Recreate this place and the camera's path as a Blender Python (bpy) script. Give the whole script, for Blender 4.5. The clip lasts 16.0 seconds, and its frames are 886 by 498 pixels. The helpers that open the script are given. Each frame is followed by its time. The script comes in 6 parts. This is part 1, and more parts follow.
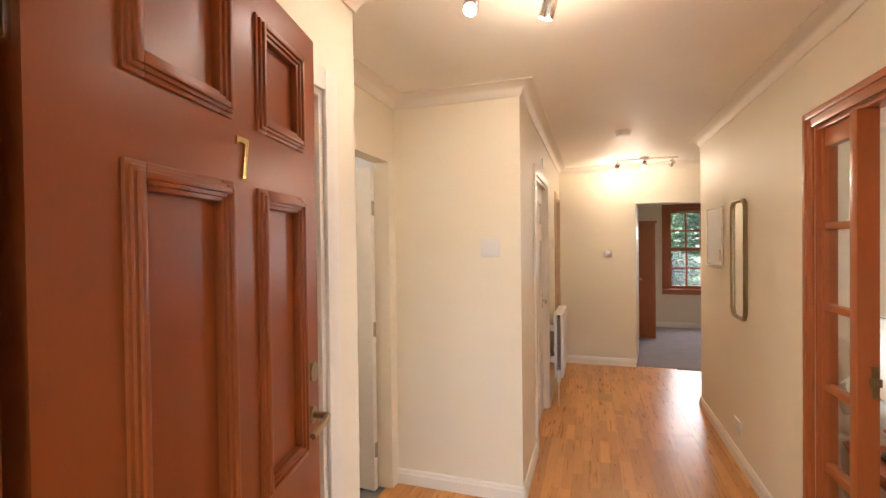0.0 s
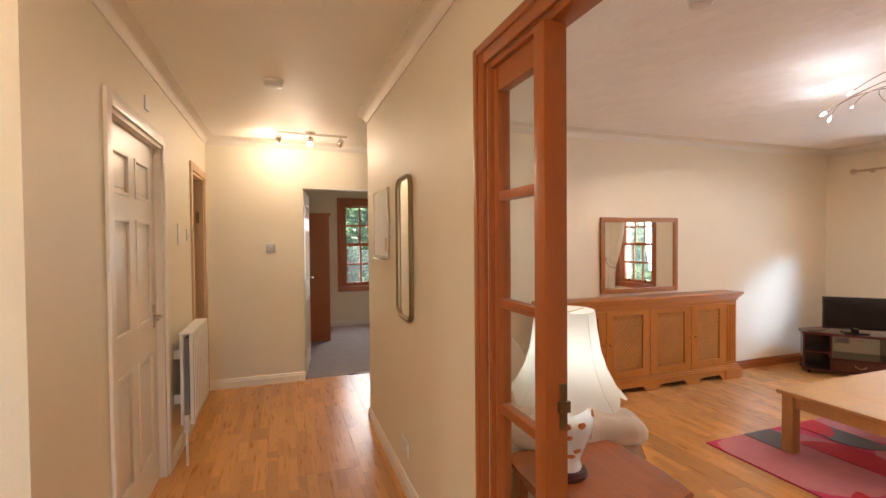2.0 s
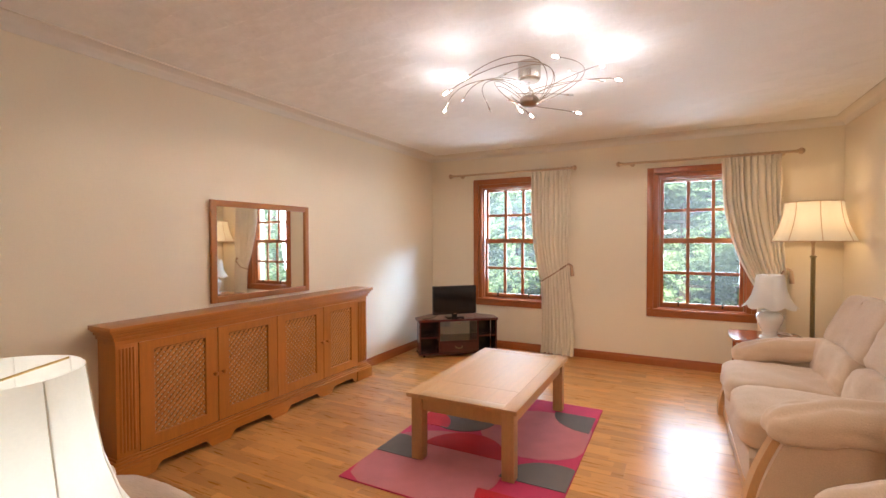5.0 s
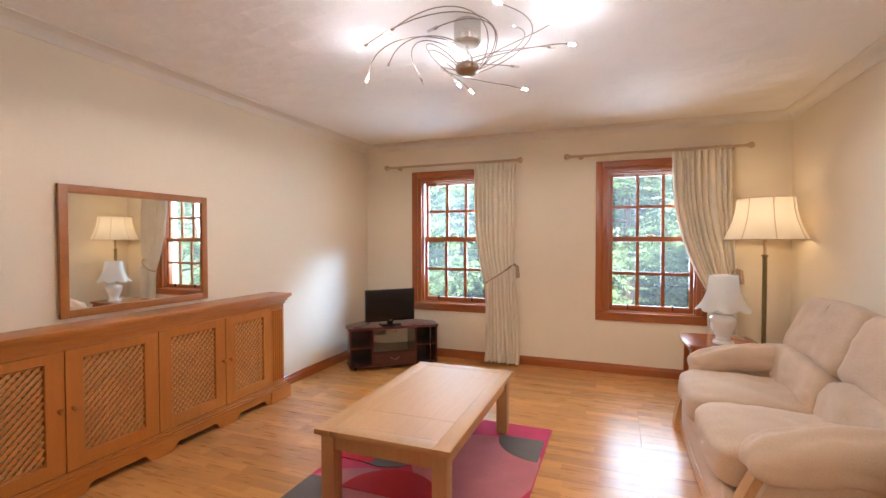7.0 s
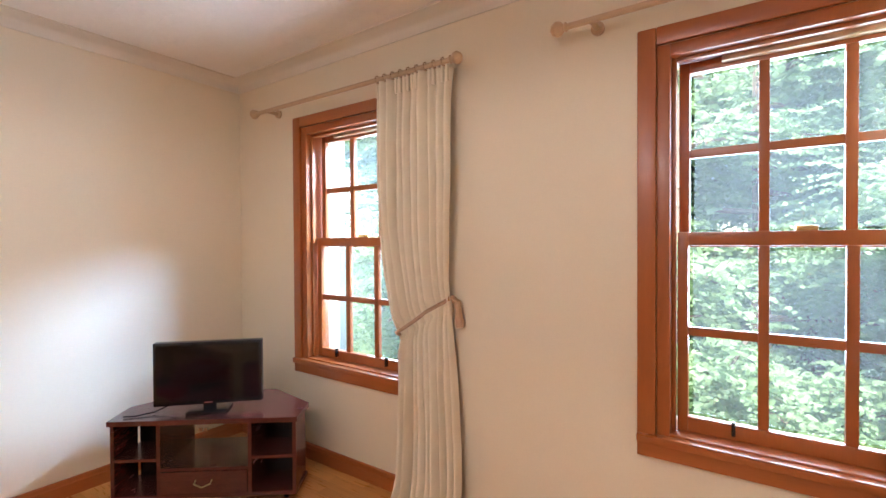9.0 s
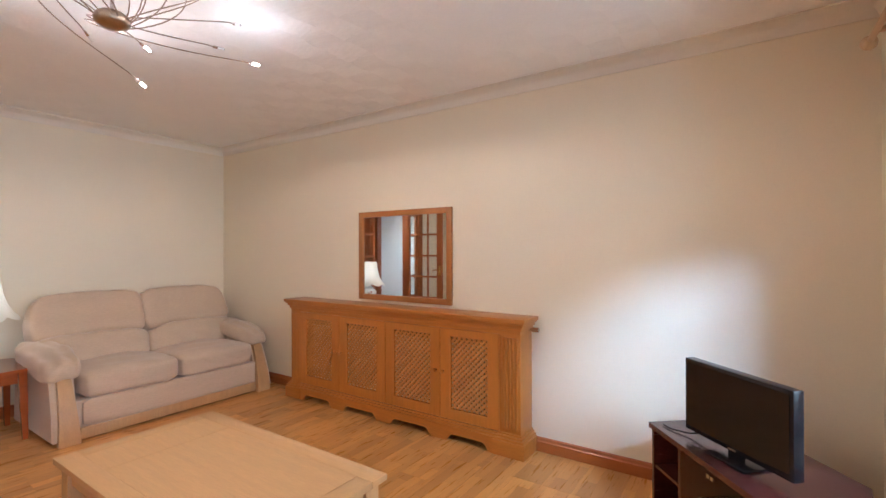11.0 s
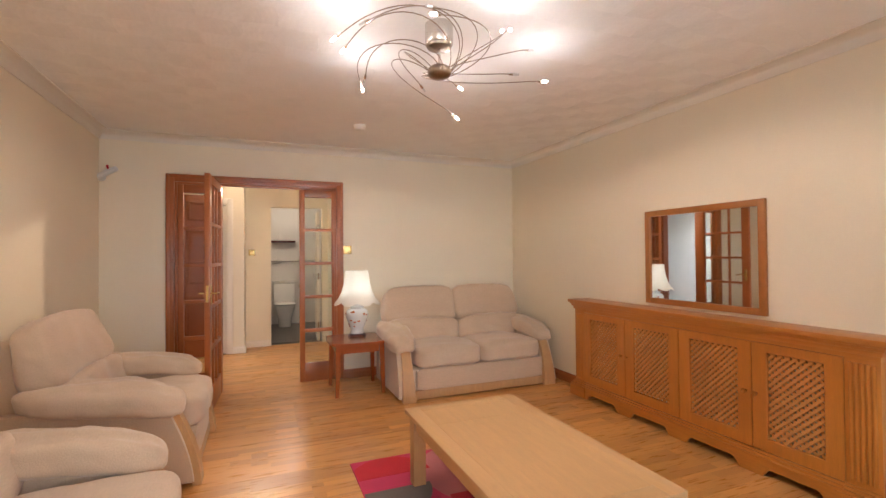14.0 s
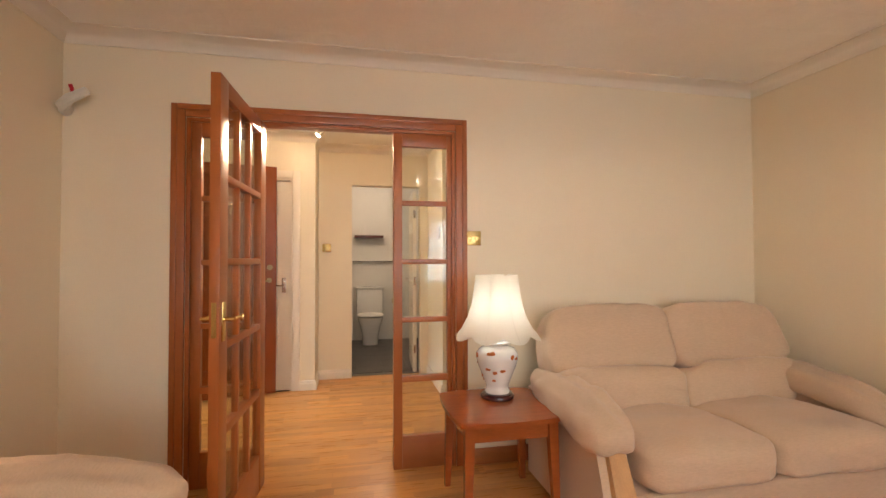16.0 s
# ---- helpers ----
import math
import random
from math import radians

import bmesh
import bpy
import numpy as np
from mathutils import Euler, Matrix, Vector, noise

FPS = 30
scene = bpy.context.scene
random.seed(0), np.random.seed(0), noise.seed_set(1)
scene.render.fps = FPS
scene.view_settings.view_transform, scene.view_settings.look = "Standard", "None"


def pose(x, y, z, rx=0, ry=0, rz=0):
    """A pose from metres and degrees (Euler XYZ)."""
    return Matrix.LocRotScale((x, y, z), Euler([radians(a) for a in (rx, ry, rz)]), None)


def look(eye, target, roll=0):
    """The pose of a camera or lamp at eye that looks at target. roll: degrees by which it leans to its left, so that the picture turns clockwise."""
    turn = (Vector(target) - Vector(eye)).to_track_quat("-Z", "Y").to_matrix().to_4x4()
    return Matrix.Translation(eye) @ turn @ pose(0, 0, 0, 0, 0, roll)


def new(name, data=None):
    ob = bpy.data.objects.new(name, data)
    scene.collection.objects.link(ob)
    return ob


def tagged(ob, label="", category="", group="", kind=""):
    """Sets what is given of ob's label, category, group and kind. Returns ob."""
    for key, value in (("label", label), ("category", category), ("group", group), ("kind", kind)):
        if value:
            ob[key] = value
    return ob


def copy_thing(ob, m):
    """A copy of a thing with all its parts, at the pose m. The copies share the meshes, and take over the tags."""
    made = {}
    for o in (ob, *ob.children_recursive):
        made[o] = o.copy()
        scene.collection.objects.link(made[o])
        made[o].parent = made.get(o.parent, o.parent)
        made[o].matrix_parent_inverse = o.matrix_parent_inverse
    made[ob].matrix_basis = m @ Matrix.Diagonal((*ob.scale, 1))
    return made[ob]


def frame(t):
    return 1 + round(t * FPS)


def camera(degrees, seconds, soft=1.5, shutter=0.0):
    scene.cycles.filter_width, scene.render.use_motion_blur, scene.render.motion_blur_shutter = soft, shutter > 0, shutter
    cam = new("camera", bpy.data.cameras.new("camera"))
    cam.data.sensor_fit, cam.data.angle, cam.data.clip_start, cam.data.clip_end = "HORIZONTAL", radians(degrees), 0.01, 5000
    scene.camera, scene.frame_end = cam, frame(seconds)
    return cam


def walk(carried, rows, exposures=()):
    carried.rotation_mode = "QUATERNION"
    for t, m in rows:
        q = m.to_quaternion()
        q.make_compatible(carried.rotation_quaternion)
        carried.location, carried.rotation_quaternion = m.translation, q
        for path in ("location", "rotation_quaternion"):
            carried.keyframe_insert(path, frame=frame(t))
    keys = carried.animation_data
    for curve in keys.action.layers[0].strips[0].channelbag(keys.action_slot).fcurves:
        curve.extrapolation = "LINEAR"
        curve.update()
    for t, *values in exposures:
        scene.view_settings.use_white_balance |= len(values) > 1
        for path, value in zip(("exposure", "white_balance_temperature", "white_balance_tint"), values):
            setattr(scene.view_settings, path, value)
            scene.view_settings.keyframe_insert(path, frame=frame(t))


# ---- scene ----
cam = camera(88.8, 16.0)

PATH = [
    (0, (0.489, 0.624, 1.532), (-0.139, 2.523, 1.507), -0.7),
    (0.5, (0.502, 0.722, 1.525), (-0.042, 2.647, 1.498), -0.8),
    (1, (0.537, 0.982, 1.491), (0.209, 2.954, 1.462), -0.7),
    (1.5, (0.606, 1.313, 1.453), (0.734, 3.308, 1.421), -0.8),
    (2, (0.777, 1.678, 1.444), (1.447, 3.562, 1.404), -0.5),
    (2.5, (0.975, 1.96, 1.433), (2.113, 3.604, 1.386), -0.3),
    (3, (1.163, 2.155, 1.404), (2.604, 3.542, 1.359), -0.2),
    (3.5, (1.345, 2.233, 1.368), (2.951, 3.424, 1.325), -0.1),
    (4, (1.461, 2.267, 1.367), (3.156, 3.329, 1.325), -0.1),
    (4.5, (1.528, 2.293, 1.365), (3.272, 3.272, 1.322), -0.1),
    (6.8, (1.95, 2.411, 1.336), (3.807, 3.15, 1.295), -0.2),
    (7, (2.09, 2.425, 1.342), (3.959, 3.136, 1.298), -0.1),
    (7.5, (2.711, 2.449, 1.356), (4.595, 3.117, 1.3), -0.2),
    (8, (3.479, 2.367, 1.318), (5.362, 3.04, 1.28), -0.1),
    (8.5, (4.303, 2.228, 1.308), (6.152, 2.99, 1.287), -0.2),
    (9, (5.073, 2.245, 1.329), (6.721, 3.379, 1.302), -0.3),
    (9.5, (5.634, 2.381, 1.33), (6.759, 4.035, 1.314), -0.4),
    (10, (6.005, 2.438, 1.33), (6.265, 4.42, 1.328), -0.8),
    (10.2, (6.105, 2.462, 1.325), (6.01, 4.46, 1.326), -0.6),
    (12.3, (6.587, 2.283, 1.311), (4.874, 3.315, 1.339), -0.4),
    (12.5, (6.591, 2.283, 1.31), (4.854, 3.275, 1.338), -0.5),
    (13, (6.583, 2.29, 1.313), (4.803, 3.2, 1.341), -0.5),
    (13.5, (6.54, 2.3, 1.313), (4.726, 3.142, 1.341), -0.5),
    (14, (6.423, 2.313, 1.307), (4.569, 3.062, 1.335), -0.5),
    (14.5, (6.153, 2.353, 1.269), (4.237, 2.927, 1.313), -0.3),
    (15, (5.688, 2.397, 1.288), (3.732, 2.812, 1.312), -0.5),
    (15.5, (5.006, 2.436, 1.256), (3.048, 2.843, 1.295), -0.3),
    (16, (4.197, 2.435, 1.246), (2.239, 2.84, 1.292), -0.2),
]
walk(cam, [(t, look(eye, target, roll)) for t, eye, target, roll in PATH], [(0.0, 2.94, 6450, 15), (1.3, 2.86, 6750, 15), (3.0, 2.74, 6850, 15), (4.5, 2.72, 6800, 15), (7.0, 2.72, 6350, 15), (8.7, 2.83, 6150, 15), (9.5, 2.76, 6150, 15), (12.5, 2.64, 6400, 15), (14.0, 2.63, 7000, 16), (15.0, 2.66, 7700, 18), (16.0, 2.68, 8000, 18)])

# ---- world and lights ----
world = bpy.data.worlds.new("overcast_sky")
scene.world = world
world.use_nodes = True
wn = world.node_tree.nodes
sky = wn.new("ShaderNodeTexSky")
sky.sky_type, sky.sun_disc = "NISHITA", False
sky.sun_elevation, sky.sun_rotation = radians(46), radians(253)
world.node_tree.links.new(sky.outputs[0], wn["Background"].inputs[0])
wn["Background"].inputs[1].default_value = 0.15
sun = new("sun", bpy.data.lights.new("sun", "SUN"))
sun.data.energy, sun.data.angle, sun.data.color = 5.0, radians(8), (1.0, 0.97, 0.92)
sun.matrix_basis = look((-14, -4, 22), (6, 2, 0))
HALO, HALL = (1.0, 0.91, 0.82), (1.0, 0.83, 0.63)
DIM = 0.163          # indoor light against the daylight outside


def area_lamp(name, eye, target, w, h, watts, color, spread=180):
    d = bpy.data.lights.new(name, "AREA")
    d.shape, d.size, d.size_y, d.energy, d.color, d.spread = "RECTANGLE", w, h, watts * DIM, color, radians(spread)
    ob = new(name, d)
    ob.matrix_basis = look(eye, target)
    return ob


def point_lamp(name, at, watts, color, radius=0.03):
    d = bpy.data.lights.new(name, "POINT")
    d.energy, d.color, d.shadow_soft_size = watts * DIM, color, radius
    ob = new(name, d)
    ob.location = at
    return ob


def down_lamp(name, eye, target, watts, color, cone):
    d = bpy.data.lights.new(name, "SPOT")
    d.energy, d.color, d.spot_size, d.spot_blend, d.shadow_soft_size = watts * DIM, color, radians(cone), 0.6, 0.02
    ob = new(name, d)
    ob.matrix_basis = look(eye, target)
    return ob


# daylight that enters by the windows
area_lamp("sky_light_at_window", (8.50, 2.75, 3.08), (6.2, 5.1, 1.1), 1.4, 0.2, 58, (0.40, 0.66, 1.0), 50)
area_lamp("window_daylight", (7.55, 4.13, 1.45), (4.8, 3.6, 1.15), 0.90, 1.3, 52, (0.62, 0.81, 1.0), 150)
area_lamp("window_daylight", (7.55, 2.10, 1.45), (4.8, 1.9, 1.05), 0.90, 1.3, 52, (0.62, 0.81, 1.0), 150)
# room lamps: chandelier bulbs, table lamp, floor lamp, hall spots
BULBS = [(4.335, 3.728, 2.255), (4.70, 3.336, 2.30), (4.80, 2.967, 2.245), (4.40, 2.645, 2.295), (3.87, 2.853, 2.275), (3.826, 3.434, 2.19)]
for at in BULBS:
    point_lamp("chandelier_bulb_light", at, 2.2, (0.80, 0.90, 1.0), 0.02)
    down_lamp("chandelier_bulb_beam", at, (at[0], at[1], 0), 9.3, HALO, 179).data.spot_blend = 0.2
point_lamp("table_lamp_light", (1.84, 3.22, 0.98), 1.6, (0.72, 0.88, 1.0), 0.04)
point_lamp("floor_lamp_light", (6.52, 1.27, 1.50), 3.0, (1.0, 0.76, 0.45), 0.04)
point_lamp("hall_spot_light", (0.36, 2.28, 2.27), 5, HALL, 0.03)
down_lamp("hall_spot_beam", (0.36, 2.28, 2.25), (0.5, 4.0, 0.3), 14, HALL, 150)
down_lamp("hall_spot_beam", (0.40, 2.27, 2.25), (3.2, 1.15, 1.3), 115, HALL, 72).data.shadow_soft_size = 0.03
spot = new("hall_pier_spot", bpy.data.lights.new("hall_pier_spot", "SPOT"))
spot.data.energy, spot.data.color, spot.data.spot_size, spot.data.spot_blend, spot.data.shadow_soft_size = 4 * DIM, HALL, radians(75), 0.8, 0.02
spot.matrix_basis = look((0.08, 2.15, 2.33), (-0.34, 1.85, 2.12))
point_lamp("hall_far_spot_light", (1.03, 6.10, 2.31), 4, HALL, 0.03)
down_lamp("hall_far_spot_beam", (0.9, 6.08, 2.28), (0.75, 4.6, 0.4), 15, HALL, 165)
point_lamp("hall_far_spot_light", (0.72, 6.22, 2.31), 4, HALL, 0.03)
point_lamp("bathroom_light", (-1.9, 2.8, 2.3), 16, (1.0, 0.92, 0.82), 0.05)
area_lamp("window_daylight", (2.2, 9.5, 1.35), (2.0, 7.0, 0.3), 0.8, 1.3, 18, (0.95, 0.97, 1.0), 150)
# added lamps on the closed landing, standing in for daylight from outside
area_lamp("door_daylight_stand_in", (0.35, -0.35, 1.95), (0.45, 1.9, 0.0), 0.8, 0.5, 10, (0.66, 0.84, 1.0), 80)
area_lamp("landing_daylight_stand_in", (0.6, 0.35, 2.36), (0.6, -0.6, 1.1), 0.9, 0.4, 34, (0.84, 0.93, 1.0), 100)

# ---- materials ----


def mat(name, col, rough=0.5, metal=0.0, var=0.06, scale=3.0, fine=60.0, bump=0.15, dist=0.002, grain=None, spread=0.0, spec=0.5, sheen=0.0, coat=0.0):
    """A surface with variation at two scales. grain: stretch along one axis; spread: how far separate objects differ."""
    m = bpy.data.materials.new(name)
    m.use_nodes = True
    n, l = m.node_tree.nodes, m.node_tree.links
    b = n["Principled BSDF"]
    b.inputs["Metallic"].default_value = metal
    b.inputs["Specular IOR Level"].default_value = spec
    b.inputs["Sheen Weight"].default_value = sheen
    b.inputs["Coat Weight"].default_value = coat
    b.inputs["Coat Roughness"].default_value = 0.15
    tc = n.new("ShaderNodeTexCoord")
    mp = n.new("ShaderNodeMapping")
    l.new(tc.outputs["Object"], mp.inputs["Vector"])
    if grain:
        mp.inputs["Scale"].default_value = grain
    info = n.new("ShaderNodeObjectInfo")
    if spread:
        mul = n.new("ShaderNodeMath")
        mul.operation = "MULTIPLY"
        mul.inputs[1].default_value = 37.0
        l.new(info.outputs["Random"], mul.inputs[0])
        l.new(mul.outputs[0], mp.inputs["Location"])
    big, small = n.new("ShaderNodeTexNoise"), n.new("ShaderNodeTexNoise")
    for t, sc, de in ((big, scale, 3.0), (small, fine, 4.0)):
        t.inputs["Scale"].default_value = sc
        t.inputs["Detail"].default_value = de
        l.new(mp.outputs[0], t.inputs["Vector"])
    add = n.new("ShaderNodeMath")
    add.operation = "ADD"
    l.new(big.outputs["Fac"], add.inputs[0])
    l.new(small.outputs["Fac"], add.inputs[1])
    half = n.new("ShaderNodeMath")
    half.operation = "MULTIPLY"
    half.inputs[1].default_value = 0.5
    l.new(add.outputs[0], half.inputs[0])
    ramp = n.new("ShaderNodeValToRGB")
    e = ramp.color_ramp.elements
    e[0].position, e[1].position = 0.3, 0.7
    e[0].color = (*[c * (1 - var) for c in col], 1)
    e[1].color = (*[min(1, c * (1 + var)) for c in col], 1)
    l.new(half.outputs[0], ramp.inputs[0])
    out = ramp.outputs[0]
    if spread:
        hsv = n.new("ShaderNodeHueSaturation")
        rng = n.new("ShaderNodeMapRange")
        rng.inputs["To Min"].default_value, rng.inputs["To Max"].default_value = 1 - spread, 1 + spread
        l.new(info.outputs["Random"], rng.inputs["Value"])
        l.new(rng.outputs[0], hsv.inputs["Value"])
        l.new(out, hsv.inputs["Color"])
        out = hsv.outputs[0]
    l.new(out, b.inputs["Base Color"])
    rr = n.new("ShaderNodeMapRange")
    rr.inputs["To Min"].default_value, rr.inputs["To Max"].default_value = max(0.02, rough - 0.06), min(1, rough + 0.06)
    l.new(big.outputs["Fac"], rr.inputs["Value"])
    l.new(rr.outputs[0], b.inputs["Roughness"])
    if bump:
        bp = n.new("ShaderNodeBump")
        bp.inputs["Strength"].default_value, bp.inputs["Distance"].default_value = bump, dist
        l.new(small.outputs["Fac"], bp.inputs["Height"])
        l.new(bp.outputs[0], b.inputs["Normal"])
    return m


def glow(name, col, strength):
    m = bpy.data.materials.new(name)
    m.use_nodes = True
    b = m.node_tree.nodes["Principled BSDF"]
    b.inputs["Base Color"].default_value = (*col, 1)
    b.inputs["Emission Color"].default_value = (*col, 1)
    b.inputs["Emission Strength"].default_value = strength
    return m


def clear_glass(name, tint=(0.95, 0.97, 0.96), haze=0.0):
    m = bpy.data.materials.new(name)
    m.use_nodes = True
    n, l = m.node_tree.nodes, m.node_tree.links
    n.remove(n["Principled BSDF"])
    tr, gl, mx, fr = n.new("ShaderNodeBsdfTransparent"), n.new("ShaderNodeBsdfGlossy"), n.new("ShaderNodeMixShader"), n.new("ShaderNodeLayerWeight")
    tr.inputs[0].default_value = (*tint, 1)
    gl.inputs["Roughness"].default_value = 0.03
    fr.inputs["Blend"].default_value = 0.5
    pw, ma = n.new("ShaderNodeMath"), n.new("ShaderNodeMath")
    pw.operation, ma.operation = "POWER", "MULTIPLY_ADD"
    pw.inputs[1].default_value, ma.inputs[1].default_value, ma.inputs[2].default_value = 4.5, 0.55, 0.02
    l.new(fr.outputs["Facing"], pw.inputs[0])
    l.new(pw.outputs[0], ma.inputs[0])
    l.new(ma.outputs[0], mx.inputs[0])
    l.new(tr.outputs[0], mx.inputs[1])
    l.new(gl.outputs[0], mx.inputs[2])
    # a pale translucent veil puts the daylight's haze into the glass
    film, veil, mottle = n.new("ShaderNodeMixShader"), n.new("ShaderNodeBsdfTranslucent"), n.new("ShaderNodeTexNoise")
    mottle.inputs["Scale"].default_value = 5.0
    amount = n.new("ShaderNodeMapRange")
    amount.inputs["To Min"].default_value, amount.inputs["To Max"].default_value = 0.6 * haze, 1.4 * haze
    veil.inputs[0].default_value = (0.8, 0.82, 0.82, 1)
    l.new(mottle.outputs["Fac"], amount.inputs["Value"])
    l.new(amount.outputs[0], film.inputs[0])
    l.new(mx.outputs[0], film.inputs[1])
    l.new(veil.outputs[0], film.inputs[2])
    l.new(film.outputs[0], n["Material Output"].inputs["Surface"])
    return m


def shade_cloth(name, col, through_light):
    """Lampshade cloth: part of the lamp's light passes through."""
    m = bpy.data.materials.new(name)
    m.use_nodes = True
    n, l = m.node_tree.nodes, m.node_tree.links
    n.remove(n["Principled BSDF"])
    di, tl, mx, no = n.new("ShaderNodeBsdfDiffuse"), n.new("ShaderNodeBsdfTranslucent"), n.new("ShaderNodeMixShader"), n.new("ShaderNodeTexNoise")
    no.inputs["Scale"].default_value = 220
    rp = n.new("ShaderNodeValToRGB")
    rp.color_ramp.elements[0].color = (*[c * 0.93 for c in col], 1)
    rp.color_ramp.elements[1].color = (*col, 1)
    tc = n.new("ShaderNodeTexCoord")
    l.new(tc.outputs["Object"], no.inputs["Vector"])
    l.new(no.outputs["Fac"], rp.inputs[0])
    l.new(rp.outputs[0], di.inputs[0])
    l.new(rp.outputs[0], tl.inputs[0])
    mx.inputs[0].default_value = through_light
    l.new(di.outputs[0], mx.inputs[1])
    l.new(tl.outputs[0], mx.inputs[2])
    l.new(mx.outputs[0], n["Material Output"].inputs["Surface"])
    return m


def artex(name, col):
    """Ceiling plaster combed in overlapping fans, like fish scales."""
    m = mat(name, col, 0.75, var=0.03, scale=1.5, fine=90, bump=0)
    n, l = m.node_tree.nodes, m.node_tree.links

    def math_node(op, a, b=None, c=None):
        k = n.new("ShaderNodeMath")
        k.operation = op
        for i, v in enumerate((a, b, c)):
            if v is None:
                continue
            if isinstance(v, (int, float)):
                k.inputs[i].default_value = v
            else:
                l.new(v, k.inputs[i])
        return k.outputs[0]
    tc, wob, sep, add = n.new("ShaderNodeTexCoord"), n.new("ShaderNodeTexNoise"), n.new("ShaderNodeSeparateXYZ"), n.new("ShaderNodeVectorMath")
    wob.inputs["Scale"].default_value = 2.3
    sc = n.new("ShaderNodeVectorMath")
    sc.operation, add.operation = "SCALE", "ADD"
    sc.inputs["Scale"].default_value = 0.16
    l.new(tc.outputs["Object"], wob.inputs["Vector"])
    l.new(wob.outputs["Color"], sc.inputs[0])
    l.new(tc.outputs["Object"], add.inputs[0])
    l.new(sc.outputs[0], add.inputs[1])
    l.new(add.outputs[0], sep.inputs[0])
    u, v = math_node("MULTIPLY", sep.outputs["Y"], 2.6), math_node("MULTIPLY", sep.outputs["X"], 5.6)
    row = math_node("FLOOR", v)
    fv = math_node("FRACT", v)
    half = math_node("MULTIPLY", math_node("FLOORED_MODULO", row, 2.0), 0.5)
    dx1 = math_node("SUBTRACT", math_node("FRACT", math_node("ADD", u, half)), 0.5)
    dx0 = math_node("SUBTRACT", math_node("FRACT", math_node("ADD", math_node("ADD", u, half), 0.5)), 0.5)
    y1 = math_node("MULTIPLY", fv, 0.25)
    y0 = math_node("ADD", y1, 0.25)
    d1 = math_node("SQRT", math_node("ADD", math_node("MULTIPLY", dx1, dx1), math_node("MULTIPLY", y1, y1)))
    d0 = math_node("SQRT", math_node("ADD", math_node("MULTIPLY", dx0, dx0), math_node("MULTIPLY", y0, y0)))
    inside = math_node("LESS_THAN", d1, 0.5)
    d = math_node("ADD", math_node("MULTIPLY", inside, d1), math_node("MULTIPLY", math_node("SUBTRACT", 1.0, inside), d0))
    comb = math_node("MULTIPLY", math_node("SINE", math_node("MULTIPLY", d, 90.0)), 0.004)
    soft = n.new("ShaderNodeTexNoise")
    soft.inputs["Scale"].default_value = 7.0
    l.new(tc.outputs["Object"], soft.inputs["Vector"])
    h = math_node("ADD", math_node("ADD", d, comb), math_node("MULTIPLY", soft.outputs["Fac"], 0.35))
    bp = n.new("ShaderNodeBump")
    bp.inputs["Strength"].default_value, bp.inputs["Distance"].default_value = 0.5, 0.045
    l.new(h, bp.inputs["Height"])
    l.new(bp.outputs[0], n["Principled BSDF"].inputs["Normal"])
    return m


def laminate(name):
    """Pale beech strip laminate: three strips of short blocks on each board, grain along y."""
    m = mat(name, (0.62, 0.285, 0.082), 0.29, var=0.08, scale=5, fine=22, bump=0.04, dist=0.001, grain=(14, 1.0, 14), spread=0.08, coat=0.05)
    n, l = m.node_tree.nodes, m.node_tree.links
    tc, info, off = n.new("ShaderNodeTexCoord"), n.new("ShaderNodeObjectInfo"), n.new("ShaderNodeVectorMath")
    rot = n.new("ShaderNodeMapping")
    rot.inputs["Rotation"].default_value = (0, 0, radians(90))
    br = n.new("ShaderNodeTexBrick")
    l.new(tc.outputs["Object"], off.inputs[0])
    l.new(info.outputs["Random"], off.inputs[1])
    l.new(off.outputs[0], rot.inputs["Vector"])
    l.new(rot.outputs[0], br.inputs["Vector"])
    br.inputs["Scale"].default_value = 1.0
    br.inputs["Brick Width"].default_value, br.inputs["Row Height"].default_value = 0.42, 0.0633
    br.inputs["Mortar Size"].default_value = 0.0004
    br.inputs["Color1"].default_value, br.inputs["Color2"].default_value = (0.84, 0.80, 0.76, 1), (1.18, 1.19, 1.20, 1)
    br.inputs["Mortar"].default_value = (0.6, 0.55, 0.5, 1)
    mx = n.new("ShaderNodeMix")
    mx.data_type, mx.blend_type = "RGBA", "MULTIPLY"
    mx.inputs[0].default_value = 1.0
    b = n["Principled BSDF"]
    l.new(b.inputs["Base Color"].links[0].from_socket, mx.inputs[6])
    l.new(br.outputs["Color"], mx.inputs[7])
    l.new(mx.outputs[2], b.inputs["Base Color"])
    return m


WALL = mat("cream_wall_paint", (0.85, 0.735, 0.56), 0.6, var=0.025, scale=1.2, fine=140, bump=0.12, dist=0.0015)
WALLH = mat("ivory_hall_paint", (0.84, 0.755, 0.59), 0.55, var=0.025, scale=1.2, fine=140, bump=0.12, dist=0.0015)
CEIL = artex("fan_combed_ceiling_plaster", (0.93, 0.89, 0.835))
CEILH = mat("hall_ceiling_paint", (0.88, 0.82, 0.72), 0.6, var=0.03, fine=110, bump=0.3, dist=0.002)
COVE = mat("white_coving", (0.81, 0.73, 0.62), 0.6, var=0.02, bump=0.05)
WHITE = mat("white_gloss_paint", (0.84, 0.775, 0.67), 0.32, var=0.02, fine=40, bump=0.05)
MAHOG = mat("red_brown_stained_wood", (0.39, 0.108, 0.026), 0.34, var=0.08, scale=4, fine=30, bump=0.06, grain=(9, 9, 0.8), coat=0.1)
